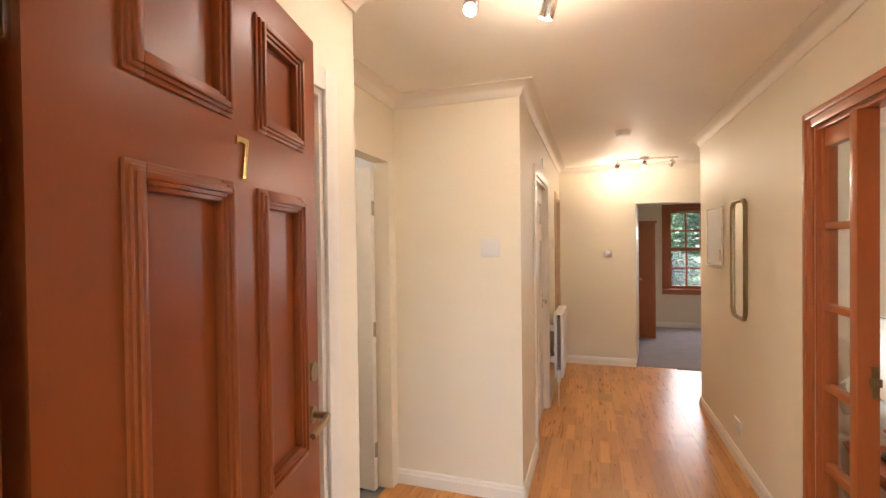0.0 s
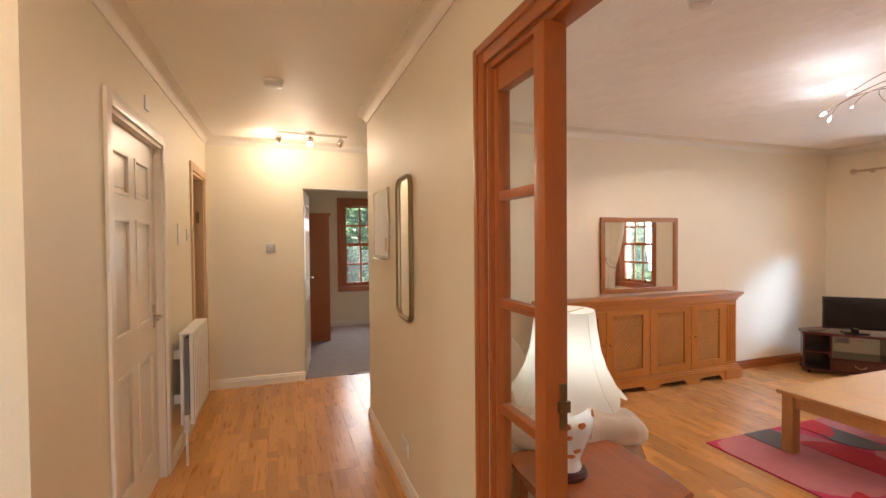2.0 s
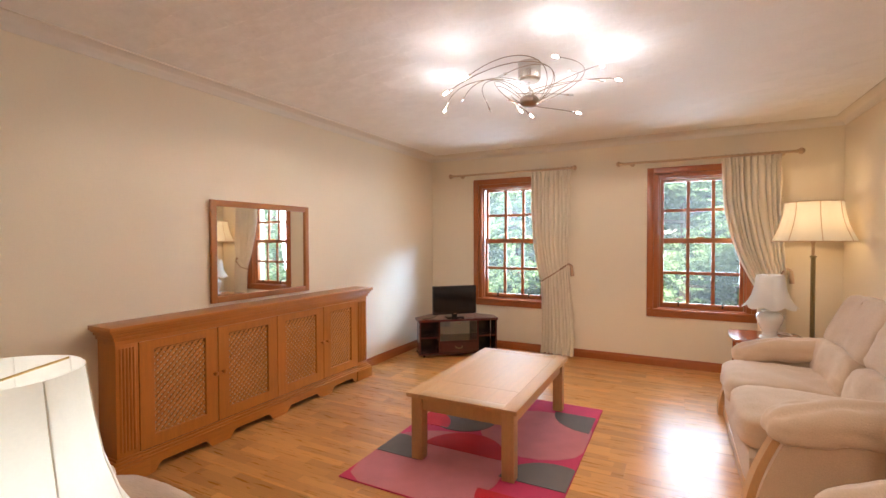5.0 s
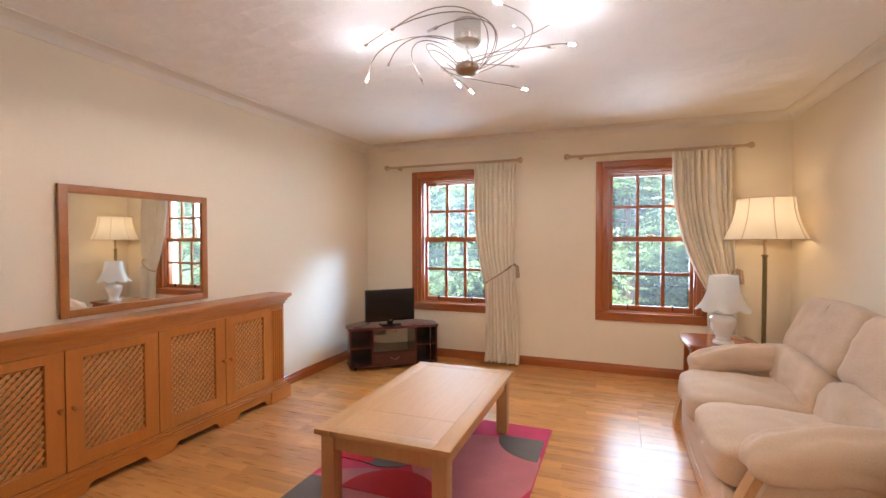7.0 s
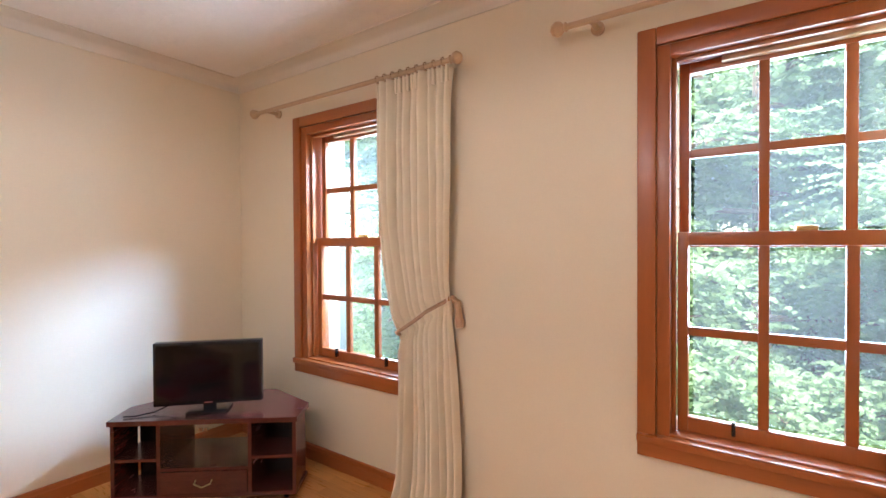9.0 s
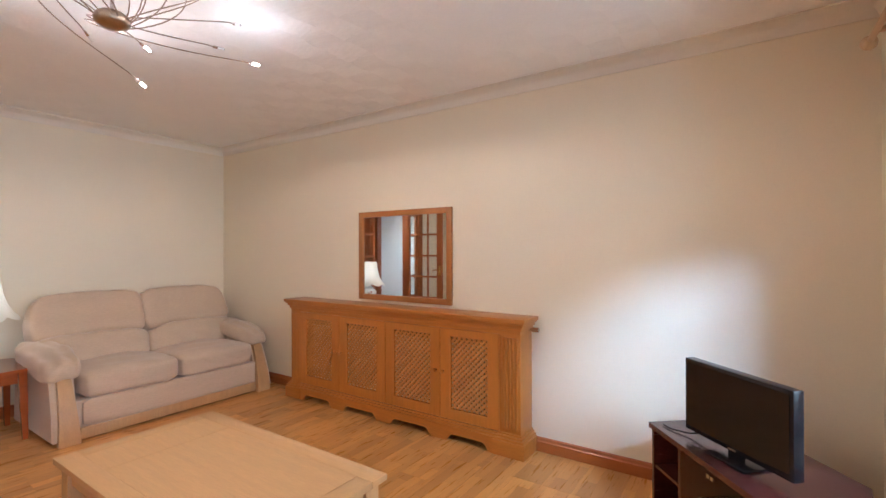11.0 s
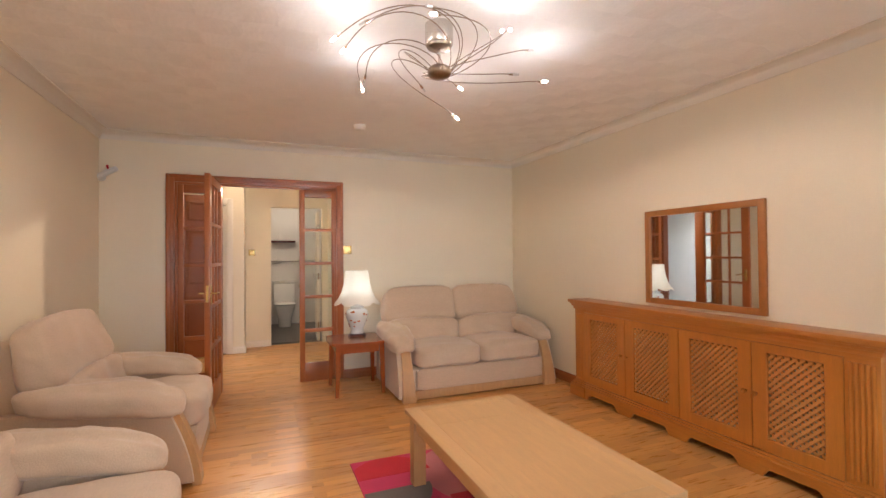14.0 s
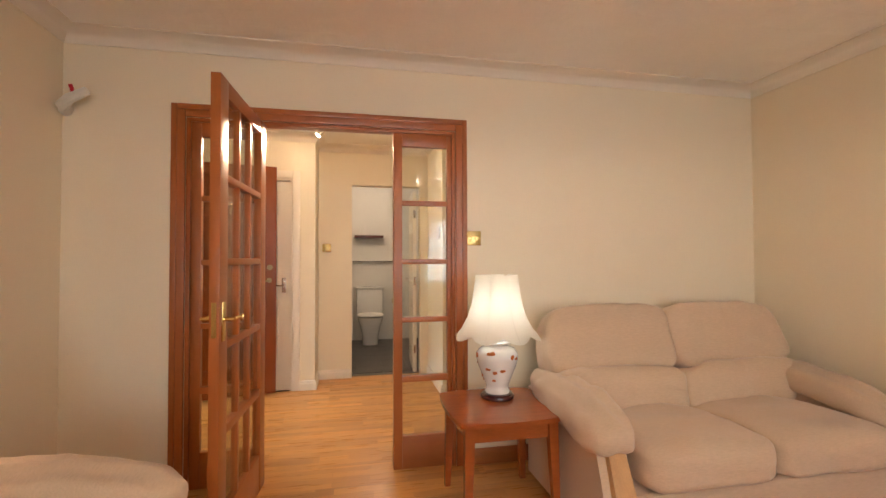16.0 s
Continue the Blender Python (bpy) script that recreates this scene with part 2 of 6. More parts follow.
MAHOGH = mat("red_brown_stained_rail", (0.39, 0.108, 0.026), 0.3, var=0.08, scale=4, fine=30, bump=0.06, grain=(0.8, 0.8, 10), coat=0.3)
PINEV = mat("honey_oak_upright", (0.50, 0.17, 0.027), 0.35, var=0.14, scale=4, fine=26, bump=0.06, grain=(10, 10, 0.8), coat=0.2)
PINEH = mat("honey_oak_board", (0.50, 0.17, 0.027), 0.35, var=0.14, scale=4, fine=26, bump=0.06, grain=(0.8, 10, 10), coat=0.2)
LATT = mat("honey_oak_lattice", (0.55, 0.23, 0.055), 0.5, var=0.2, scale=8, fine=60, bump=0.1)
# near-black in place of shade behind the lattice; also the hidden subfloor
DARKIN = mat("dark_shade_and_subfloor", (0.045, 0.026, 0.015), 0.9, var=0.2)
BEECH = mat("pale_beech_top", (0.62, 0.35, 0.155), 0.52, var=0.08, scale=3, fine=24, bump=0.05, grain=(0.9, 12, 12), spec=0.4)
BEECHV = mat("pale_beech_leg", (0.58, 0.33, 0.145), 0.5, var=0.10, scale=3, fine=24, bump=0.05, grain=(12, 12, 0.9), spec=0.4)
CHERRY = mat("cherry_stained_wood", (0.36, 0.085, 0.02), 0.22, var=0.2, scale=4, fine=28, bump=0.04, grain=(9, 1, 9), coat=0.4)
ROSE = mat("dark_rosewood_veneer", (0.085, 0.02, 0.016), 0.25, var=0.3, scale=5, fine=30, bump=0.03, grain=(2, 2, 9), coat=0.3)
REDDOOR = mat("red_brown_door_paint", (0.245, 0.054, 0.0095), 0.32, var=0.05, scale=3, fine=50, bump=0.03, grain=(4, 4, 1), spec=0.35)
FABRIC = mat("cream_chenille", (0.62, 0.445, 0.31), 0.95, var=0.09, scale=4, fine=170, bump=0.55, dist=0.003, sheen=0.3, spec=0.2, grain=(0.22, 1, 1))
TRIMW = mat("light_beech_trim", (0.58, 0.32, 0.14), 0.35, var=0.12, scale=3, fine=26, bump=0.05, grain=(10, 10, 1), coat=0.2)
CURT = mat("cream_curtain_cotton", (0.87, 0.77, 0.60), 0.9, var=0.05, scale=6, fine=260, bump=0.25, sheen=0.2)
TIECORD = mat("beige_twisted_cord", (0.50, 0.33, 0.21), 0.8, var=0.15, scale=20, fine=120, bump=0.4)
PALEWOOD = mat("pale_pine_pole", (0.62, 0.42, 0.25), 0.45, var=0.12, scale=5, fine=30, grain=(9, 1, 9))
BRASS = mat("polished_brass", (0.72, 0.50, 0.20), 0.22, 1.0, var=0.06)
CHROME = mat("brushed_nickel", (0.62, 0.58, 0.53), 0.25, 1.0, var=0.05)
COPPER = mat("bronzed_steel_wire", (0.34, 0.25, 0.18), 0.3, 1.0, var=0.08)
ABRASS = mat("antique_brass", (0.33, 0.25, 0.13), 0.35, 1.0, var=0.15)
BLACK = mat("black_plastic", (0.012, 0.012, 0.014), 0.25, var=0.1)
SCREEN = mat("dark_screen_glass", (0.006, 0.006, 0.008), 0.08, var=0.02, bump=0)
PLASTIC = mat("white_plastic", (0.78, 0.75, 0.70), 0.35, var=0.02)
CERAM = mat("white_glazed_ceramic", (0.80, 0.77, 0.72), 0.12, var=0.02, coat=0.5)
PINKC = mat("orange_glaze_flowers", (0.55, 0.16, 0.05), 0.15, var=0.3, scale=30)
RADM = mat("white_radiator_enamel", (0.80, 0.78, 0.73), 0.3, var=0.02)
CARPET = mat("grey_mauve_carpet", (0.33, 0.27, 0.26), 0.95, var=0.15, scale=8, fine=350, bump=0.6, dist=0.004)
TILE = mat("dark_slate_tile", (0.09, 0.08, 0.075), 0.35, var=0.2, scale=4, spread=0.12)
GROUT = mat("grey_grout", (0.2, 0.19, 0.18), 0.9)
WCWALL = mat("grey_white_bathroom_paint", (0.66, 0.63, 0.58), 0.5, var=0.03)
BRICKW = mat("white_painted_brick", (0.78, 0.78, 0.77), 0.7, var=0.06, scale=9, fine=120, bump=0.4, dist=0.004, spread=0.05)
LEAF = mat("spruce_green_leaves", (0.21, 0.31, 0.15), 0.6, var=0.28, scale=1.6, fine=14, bump=0)
ln_, ll_ = LEAF.node_tree.nodes, LEAF.node_tree.links
tl_, mx_ = ln_.new("ShaderNodeBsdfTranslucent"), ln_.new("ShaderNodeMixShader")
ll_.new(ln_["Principled BSDF"].inputs["Base Color"].links[0].from_socket, tl_.inputs[0])
mx_.inputs[0].default_value = 0.55
ll_.new(ln_["Principled BSDF"].outputs[0], mx_.inputs[1])
ll_.new(tl_.outputs[0], mx_.inputs[2])
ll_.new(mx_.outputs[0], ln_["Material Output"].inputs["Surface"])
FRAMEW = mat("reddish_oak_frame", (0.40, 0.14, 0.032), 0.35, var=0.12, scale=4, fine=26, bump=0.05, grain=(6, 6, 6), coat=0.2)
BARK = mat("grey_brown_bark", (0.12, 0.085, 0.06), 0.9, var=0.3, fine=40, bump=0.6, dist=0.01)
GRASS = mat("meadow_ground", (0.07, 0.11, 0.04), 0.9, var=0.4, scale=0.6, fine=20, bump=0.5, dist=0.02)
RENDER = mat("white_roughcast", (0.52, 0.51, 0.50), 0.85, var=0.06, scale=2, fine=150, bump=0.5, dist=0.005)
FLOORM = laminate("beech_strip_laminate")
GLASS = clear_glass("door_glass")
# window panes with the hazy glare of daylight mixed into the glass
HAZED = clear_glass("hazed_window_glass", haze=0.026)
MIRROR = mat("mirror_silver", (0.86, 0.87, 0.86), 0.06, 1.0, var=0.01, bump=0)
MIRROR.node_tree.nodes["Principled BSDF"].inputs["Roughness"].default_value = 0.02
for lk in list(MIRROR.node_tree.nodes["Principled BSDF"].inputs["Roughness"].links):
    MIRROR.node_tree.links.remove(lk)
SHADE = shade_cloth("cream_silk_shade", (0.92, 0.86, 0.74), 0.42)
SHADEW = shade_cloth("white_silk_shade", (0.86, 0.84, 0.80), 0.4)
BULB = glow("halogen_bulb", (1.0, 0.95, 0.90), 14)
RUGP = mat("rug_magenta_wool", (0.60, 0.045, 0.12), 0.95, var=0.15, scale=6, fine=300, bump=0.6, dist=0.004)
RUGR = mat("rug_red_wool", (0.56, 0.022, 0.035), 0.95, var=0.15, scale=6, fine=300, bump=0.6, dist=0.004)
RUGL = mat("rug_dusty_pink_wool", (0.58, 0.19, 0.20), 0.95, var=0.15, scale=6, fine=300, bump=0.6, dist=0.004)
RUGG = mat("rug_grey_wool", (0.17, 0.145, 0.13), 0.95, var=0.15, scale=6, fine=300, bump=0.6, dist=0.004)

# ---- helpers for meshes ----


def box(bm, x0, x1, y0, y1, z0, z1, bev=0.0):
    m = Matrix.LocRotScale(((x0 + x1) / 2, (y0 + y1) / 2, (z0 + z1) / 2), None, (abs(x1 - x0), abs(y1 - y0), abs(z1 - z0)))
    r = bmesh.ops.create_cube(bm, size=1, matrix=m)
    if bev:
        es = list({e for v in r["verts"] for e in v.link_edges})
        bmesh.ops.bevel(bm, geom=es, offset=bev, segments=2, affect="EDGES", profile=0.6)
    return bm


def boxes(*rows, bev=0.0):
    bm = bmesh.new()
    for r in rows:
        box(bm, *r, bev=bev)
    return bm


def lathe(bm, profile, seg=20, centre=(0, 0), flute=None):
    """Turn a profile of (radius, z) about an upright axis. flute(angle, i): factor on the radius."""
    rings = []
    for i, (r, z) in enumerate(profile):
        ring = []
        for k in range(seg):
            a = 2 * math.pi * k / seg
            f = flute(a, i) if flute else (1.0, 0.0)
            ring.append(bm.verts.new((centre[0] + r * f[0] * math.cos(a), centre[1] + r * f[0] * math.sin(a), z + f[1])))
        rings.append(ring)
    for a, b in zip(rings, rings[1:]):
        for k in range(seg):
            bm.faces.new((a[k], a[(k + 1) % seg], b[(k + 1) % seg], b[k]))
    return rings


def solid_lathe(profile, seg=20, centre=(0, 0), flute=None):
    bm = bmesh.new()
    rings = lathe(bm, profile, seg, centre, flute)
    bm.faces.new(list(reversed(rings[0])))
    bm.faces.new(rings[-1])
    return bm


def tube(bm, pts, r, seg=6, r_end=None):
    """A round bar along points."""
    pts = [Vector(p) for p in pts]
    rings, up = [], Vector((0.31, 0.17, 0.93))
    for i, p in enumerate(pts):
        t = (pts[min(i + 1, len(pts) - 1)] - pts[max(i - 1, 0)]).normalized()
        a = t.cross(up)
        a = a.normalized() if a.length > 1e-4 else t.orthogonal().normalized()
        b = t.cross(a)
        rr = r if r_end is None else r + (r_end - r) * i / (len(pts) - 1)
        rings.append([bm.verts.new(p + (a * math.cos(2 * math.pi * k / seg) + b * math.sin(2 * math.pi * k / seg)) * rr) for k in range(seg)])
    for a, b in zip(rings, rings[1:]):
        for k in range(seg):
            bm.faces.new((a[k], a[(k + 1) % seg], b[(k + 1) % seg], b[k]))
    bm.faces.new(list(reversed(rings[0])))
    bm.faces.new(rings[-1])
    return bm


def extrude_poly(bm, pts, axis, a0, a1):
    """A prism over a polygon. axis: the one that it runs along; pts lie in the two others, in order."""
    def place(u, v, w):
        return {"x": (w, u, v), "y": (u, w, v), "z": (u, v, w)}[axis]
    lo = [bm.verts.new(place(u, v, a0)) for u, v in pts]
    hi = [bm.verts.new(place(u, v, a1)) for u, v in pts]
    n = len(pts)
    bm.faces.new(lo)
    bm.faces.new(list(reversed(hi)))
    for k in range(n):
        bm.faces.new((lo[k], hi[k], hi[(k + 1) % n], lo[(k + 1) % n]))
    return bm


def cushion(w, d, h, k=5.0, cuts=9, wrinkle=0.008, seed=0.0, puff=0.0):
    """A stuffed, rounded block about the origin."""
    bm = bmesh.new()
    bmesh.ops.create_cube(bm, size=2)
    bmesh.ops.subdivide_edges(bm, edges=bm.edges[:], cuts=cuts, use_grid_fill=True)
    for v in bm.verts:
        c = v.co
        r = (abs(c.x) ** k + abs(c.y) ** k + abs(c.z) ** k) ** (1 / k)
        c = c / r
        q = Vector((c.x * w / 2, c.y * d / 2, c.z * h / 2))
        q.z += puff * (1 - min(1, c.x * c.x)) * (1 - min(1, c.y * c.y)) * (1 if c.z > 0 else -0.3)
        nz = noise.noise(Vector((q.x * 7 + seed, q.y * 7, q.z * 7))) + 0.6 * noise.noise(Vector((q.x * 19, q.y * 19 + seed, q.z * 19)))
        v.co = q + c.normalized() * nz * wrinkle
    return bm


def moved(bm, m):
    bmesh.ops.transform(bm, matrix=m, verts=bm.verts[:])
    return bm


def smooth(ob, angle=40):
    me = ob.data
    for p in me.polygons:
        p.use_smooth = True
    if angle:
        me.set_sharp_from_angle(angle=radians(angle))
    return ob


def part(name, bm, material, parent=None, label="", soft=True):
    bmesh.ops.recalc_face_normals(bm, faces=bm.faces[:])
    me = bpy.data.meshes.new(name)
    bm.to_mesh(me)
    bm.free()
    me.materials.append(material)
    ob = new(name, me)
    if parent is not None:
        ob.parent = parent
    if label:
        ob["label"] = label
    if soft:
        smooth(ob)
    return ob


def structure(name, bm, material, label, category):
    return tagged(part(name, bm, material, soft=False), label, category, kind="structure")


def thing(name, label, category, m, group=""):
    e = new(name)
    e.empty_display_size = 0.1
    e.matrix_basis = m
    return tagged(e, label, category, group)

# ---- the structure ----
H = 2.46            # ceiling height
LX0, LX1, LY0, LY1 = 1.505, 6.905, 0.97, 5.24      # living room
HX = 1.435          # hall face of the partition


def wall(name, axis, c0, c1, a0, a1, openings, material, label, z1=H, z0=0.0):
    """A wall across c0..c1, along a0..a1 (axis 'x': it runs along x), with openings (from, to, bottom, top)."""
    bm = bmesh.new()

    def put(u0, u1, v0, v1):
        if u1 - u0 > 1e-4 and v1 - v0 > 1e-4:
            box(bm, *((u0, u1, c0, c1) if axis == "x" else (c0, c1, u0, u1)), v0, v1)
    at = a0
    for o0, o1, b, t in sorted(openings):
        put(at, o0, z0, z1)
        put(o0, o1, z0, b)
        put(o0, o1, t, z1)
        at = o1
    put(at, a1, z0, z1)
    return structure(name, bm, material, label, "wall")


W1, W2 = (3.69, 4.57), (1.662, 2.543)        # the two living room window openings along y
WZ = (0.592, 2.048)
wall("wall_living_east", "y", LX1, LX1 + 0.3, 0.6, 5.6, [(*W1, *WZ), (*W2, *WZ)], WALL, "cream painted wall with two sash windows")
wall("wall_living_north", "x", LY1, LY1 + 0.06, LX0, LX1, [], WALL, "cream painted wall behind the radiator cover")
wall("wall_living_south", "x", LY0 - 0.17, LY0, LX0, LX1, [], WALL, "cream painted wall behind the sofa")
FY0, FY1 = 1.56, 3.07                       # glazed screen between hall and living room
bm_l, bm_h = (LX0 - 0.035, LX0), (HX, LX0 - 0.035)
wall("wall_living_west", "y", *bm_l, LY0 - 0.17, LY1 + 0.06, [(FY0, FY1, 0, 2.03)], WALL, "cream painted wall with a wide glazed door screen")
wall("wall_hall_east", "y", *bm_h, LY0 - 0.17, LY1 + 0.06, [(FY0, FY1, 0, 2.03)], WALLH, "ivory painted hall wall with a mirror and a board")
wall("wall_hall_return", "x", LY1 + 0.06, LY1 + 0.08, HX, 2.7, [], WALLH, "ivory painted return wall at the hall's end")
wall("wall_hall_recess", "y", 2.6, 2.7, LY1 + 0.08, 6.57, [], WALLH, "ivory painted wall closing the hall's end")
wall("wall_hall_north", "x", 6.57, 6.67, -0.1, 2.7, [(0.985, 1.735, 0, 1.985)], WALLH, "ivory painted hall end wall with a bedroom doorway")
wall("wall_hall_west", "y", -0.01, 0.09, 3.28, 6.57, [(3.97, 4.87, 0, 2.03), (5.82, 6.42, 0, 2.03)], WALLH, "ivory painted hall wall with two doors")
wall("wall_hall_front", "x", 3.28, 3.38, -0.81, -0.01, [], WALLH, "ivory painted short wall with a thermostat")
wall("wall_alcove", "y", -0.81, -0.71, 2.115, 3.28, [(2.46, 3.19, 0, 2.04)], WALLH, "ivory painted wall with the bathroom doorway")
wall("wall_pier", "x", 2.02, 2.11, -0.81, -0.34, [], WALLH, "ivory painted pier beside the cupboard")
wall("wall_cupboard", "y", -0.44, -0.34, LY0 - 0.17, 2.02, [(1.14, 1.90, 0, 2.03)], WALLH, "ivory painted wall with a white cupboard door")
wall("wall_entrance", "x", LY0 - 0.17, LY0, -0.34, HX, [(-0.155, 0.98, 0, 2.16)], WALLH, "ivory painted entrance wall")

# far rooms
wall("wall_bedroom_north", "x", 9.45, 9.7, 0.3, 4.4, [(1.72, 2.62, 0.65, 2.10)], WALLH, "cream bedroom wall with a sash window")
wall("wall_bedroom_west", "y", 0.2, 0.3, 6.67, 9.7, [], WALLH, "cream bedroom side wall")
wall("wall_bedroom_east", "y", 4.3, 4.4, 6.67, 9.45, [], WALLH, "cream bedroom far wall")
wall("wall_bedroom_south", "x", 6.57, 6.67, 2.7, 4.4, [], WALLH, "cream bedroom near wall")
wall("wall_bathroom_west", "y", -3.08, -2.98, 1.9, 3.9, [], WCWALL, "pale grey bathroom wall behind the toilet")
wall("wall_bathroom_north", "x", 3.8, 3.9, -2.98, -0.81, [], WCWALL, "pale grey bathroom wall")
wall("wall_bathroom_south", "x", 1.9, 2.0, -2.98, -0.81, [], WCWALL, "pale grey bathroom wall")
wall("wall_bathroom_east", "y", -0.81, -0.79, 3.38, 3.8, [], WCWALL, "pale grey bathroom wall")
wall("wall_side_room", "y", -1.4, -1.3, 3.9, 6.67, [], WALLH, "cream wall of the side room")
wall("wall_side_room_north", "x", 6.57, 6.67, -1.4, -0.1, [], WALLH, "cream wall of the side room")
wall("wall_cupboard_back", "y", -0.9, -0.81, 0.8, 2.115, [], WALLH, "plain cupboard back wall")
wall("wall_cupboard_end", "x", LY0 - 0.17, LY0, -0.81, -0.44, [], WALLH, "plain cupboard end wall")
wall("wall_landing_west", "y", -0.5, -0.4, -0.7, LY0 - 0.17, [], RENDER, "white landing wall")
wall("wall_landing_east", "y", 1.7, 1.8, -0.7, LY0 - 0.17, [], RENDER, "white landing wall")
brick_wall = wall("wall_landing_south", "x", -0.72, -0.612, -0.5, 1.8, [], BRICKW, "white painted brick wall outside the front door")


def slab(name, x0, x1, y0, y1, z0, z1, material, label, category):
    return structure(name, boxes((x0, x1, y0, y1, z0, z1)), material, label, category)


slab("ceiling_living", HX, LX1 + 0.3, 0.6, LY1 + 0.06, H, H + 0.15, CEIL, "cream plaster ceiling combed in fan shapes", "ceiling")
slab("ceiling_hall", -0.81, HX, 0.8, 6.67, H, H + 0.15, CEILH, "cream painted hall ceiling", "ceiling")
slab("ceiling_hall_recess", HX, 2.7, LY1 + 0.06, 6.67, H, H + 0.15, CEILH, "cream painted hall ceiling", "ceiling")
slab("ceiling_bedroom", 0.2, 4.4, 6.67, 9.7, H, H + 0.15, CEILH, "cream bedroom ceiling", "ceiling")
slab("ceiling_bathroom", -3.08, -0.81, 1.9, 3.9, H, H + 0.15, CEILH, "white bathroom ceiling", "ceiling")
slab("ceiling_side_room", -1.4, -0.81, 3.9, 6.67, H, H + 0.15, CEILH, "white side room ceiling", "ceiling")
slab("ceiling_landing", -0.5, 1.8, -0.72, 0.8, H, H + 0.15, CEILH, "white landing ceiling", "ceiling")
floor = slab("floor", -0.81, LX1, 0.80, 6.67, -0.2, -0.012, DARKIN, "glossy beech strip laminate floor", "floor")
slab("floor_bedroom", 0.2, 4.4, 6.60, 9.7, -0.2, 0.004, CARPET, "grey mauve bedroom carpet", "carpet")
bath_floor = slab("floor_bathroom", -3.08, -0.76, 1.9, 3.9, -0.2, -0.008, GROUT, "dark slate tiled bathroom floor", "floor")
slab("floor_side_room", -1.4, -0.01, 3.9, 6.67, -0.2, -0.004, CARPET, "grey side room carpet", "carpet")
slab("floor_landing", -0.5, 1.8, -0.72, 0.80, -0.2, -0.004, GROUT, "grey stone landing floor", "floor")


def coving(name, loop, z, label, drop=0.075, proj=0.085):
    """A hollow moulding round a room's ceiling. loop: corners, anticlockwise."""
    bm = bmesh.new()
    prof = [(0.0, -drop), (0.008, -drop), (0.014, -drop * 0.78), (0.024, -drop * 0.56), (0.038, -drop * 0.36), (0.056, -drop * 0.20), (proj - 0.008, -0.008), (proj, -0.007), (proj, 0.0)]
    n, rows = len(loop), []
    for i in range(n):
        p, a, b = Vector(loop[i]), Vector(loop[i - 1]), Vector(loop[(i + 1) % n])
        e0, e1 = (p - a).normalized(), (b - p).normalized()
        inw = Vector((-e0.y, e0.x)) + Vector((-e1.y, e1.x))
        rows.append([bm.verts.new((p.x + inw.x * d, p.y + inw.y * d, z + h)) for d, h in prof])
    for i in range(n):
        a, b = rows[i], rows[(i + 1) % n]
        for k in range(len(prof) - 1):
            bm.faces.new((a[k], b[k], b[k + 1], a[k + 1]))
    return smooth(structure(name, bm, COVE, label, "coving"), 50)


coving("coving_living", [(LX0, LY0), (LX1, LY0), (LX1, LY1), (LX0, LY1)], H, "white plaster coving round the living room")
coving("coving_hall", [(-0.34, LY0), (HX, LY0), (HX, LY1 + 0.08), (2.6, LY1 + 0.08), (2.6, 6.57), (0.09, 6.57), (0.09, 3.28), (-0.71, 3.28), (-0.71, 2.11), (-0.34, 2.11)], H, "white plaster coving round the hall")


def skirting(name, runs, material, label, h=0.092, t=0.018):
    """Each run: the side that it faces ('x+', 'x-', 'y+', 'y-'), the wall's face, and from, to along it."""
    bm = bmesh.new()
    for side, c, a0, a1 in runs:
        s = 1 if side[1] == "+" else -1
        pts = [(c, 0.0), (c + s * t, 0.0), (c + s * t, h - 0.028), (c + s * t * 0.75, h - 0.022), (c + s * t * 0.6, h - 0.006), (c + s * t * 0.3, h), (c, h)]
        extrude_poly(bm, pts, "y" if side[0] == "x" else "x", a0, a1)
    return structure(name, bm, material, label, "skirting board")


skirting("baseboard_living", [("y-", LY1, LX0, 2.93), ("y-", LY1, 5.195, LX1), ("x-", LX1, LY0, LY1), ("y+", LY0, LX0, LX1), ("x+", LX0, LY0, 1.49), ("x+", LX0, 3.14, LY1)], MAHOGH, "red-brown stained wooden skirting board")
skirting("baseboard_hall", [("x-", HX, 3.14, LY1 + 0.08), ("x-", HX, LY0, 1.49), ("y-", 6.57, 0.09, 0.985), ("x+", 0.09, 3.28, 3.90), ("x+", 0.09, 4.94, 5.75), ("y-", 3.28, -0.71, 0.09), ("x+", -0.71, 2.115, 2.46), ("y+", 2.11, -0.71, -0.34), ("x+", -0.34, 1.97, 2.125), ("y-", 6.57, 1.735, 2.6)], WHITE, "white painted wooden skirting board")
skirting("baseboard_bedroom", [("y-", 9.45, 0.3, 4.3), ("x+", 0.3, 6.67, 9.45)], WHITE, "white painted bedroom skirting board")


def picture_frame(name, axis, face, sgn, a0, a1, z0, z1, w, t, material, parent=None, bottom=True):
    """Moulded lining strips round an opening, with mitred look: axis the wall runs along, proud of face by t."""
    def put(nm, u0, u1, v0, v1, m):
        c = sorted((face, face + sgn * t))
        part(nm, boxes(((u0, u1, *c) if axis == "x" else (*c, u0, u1)) + (v0, v1), bev=min(0.006, t * 0.3)), m, parent)
    flat = MAHOGH if material is MAHOG else material
    put(name + "_side", a0 - w, a0, z0, z1 + w, material)
    put(name + "_side", a1, a1 + w, z0, z1 + w, material)
    put(name + "_head", a0, a1, z1, z1 + w, flat)
    if bottom:
        put(name + "_foot", a0 - w, a1 + w, z0 - w, z0, flat)


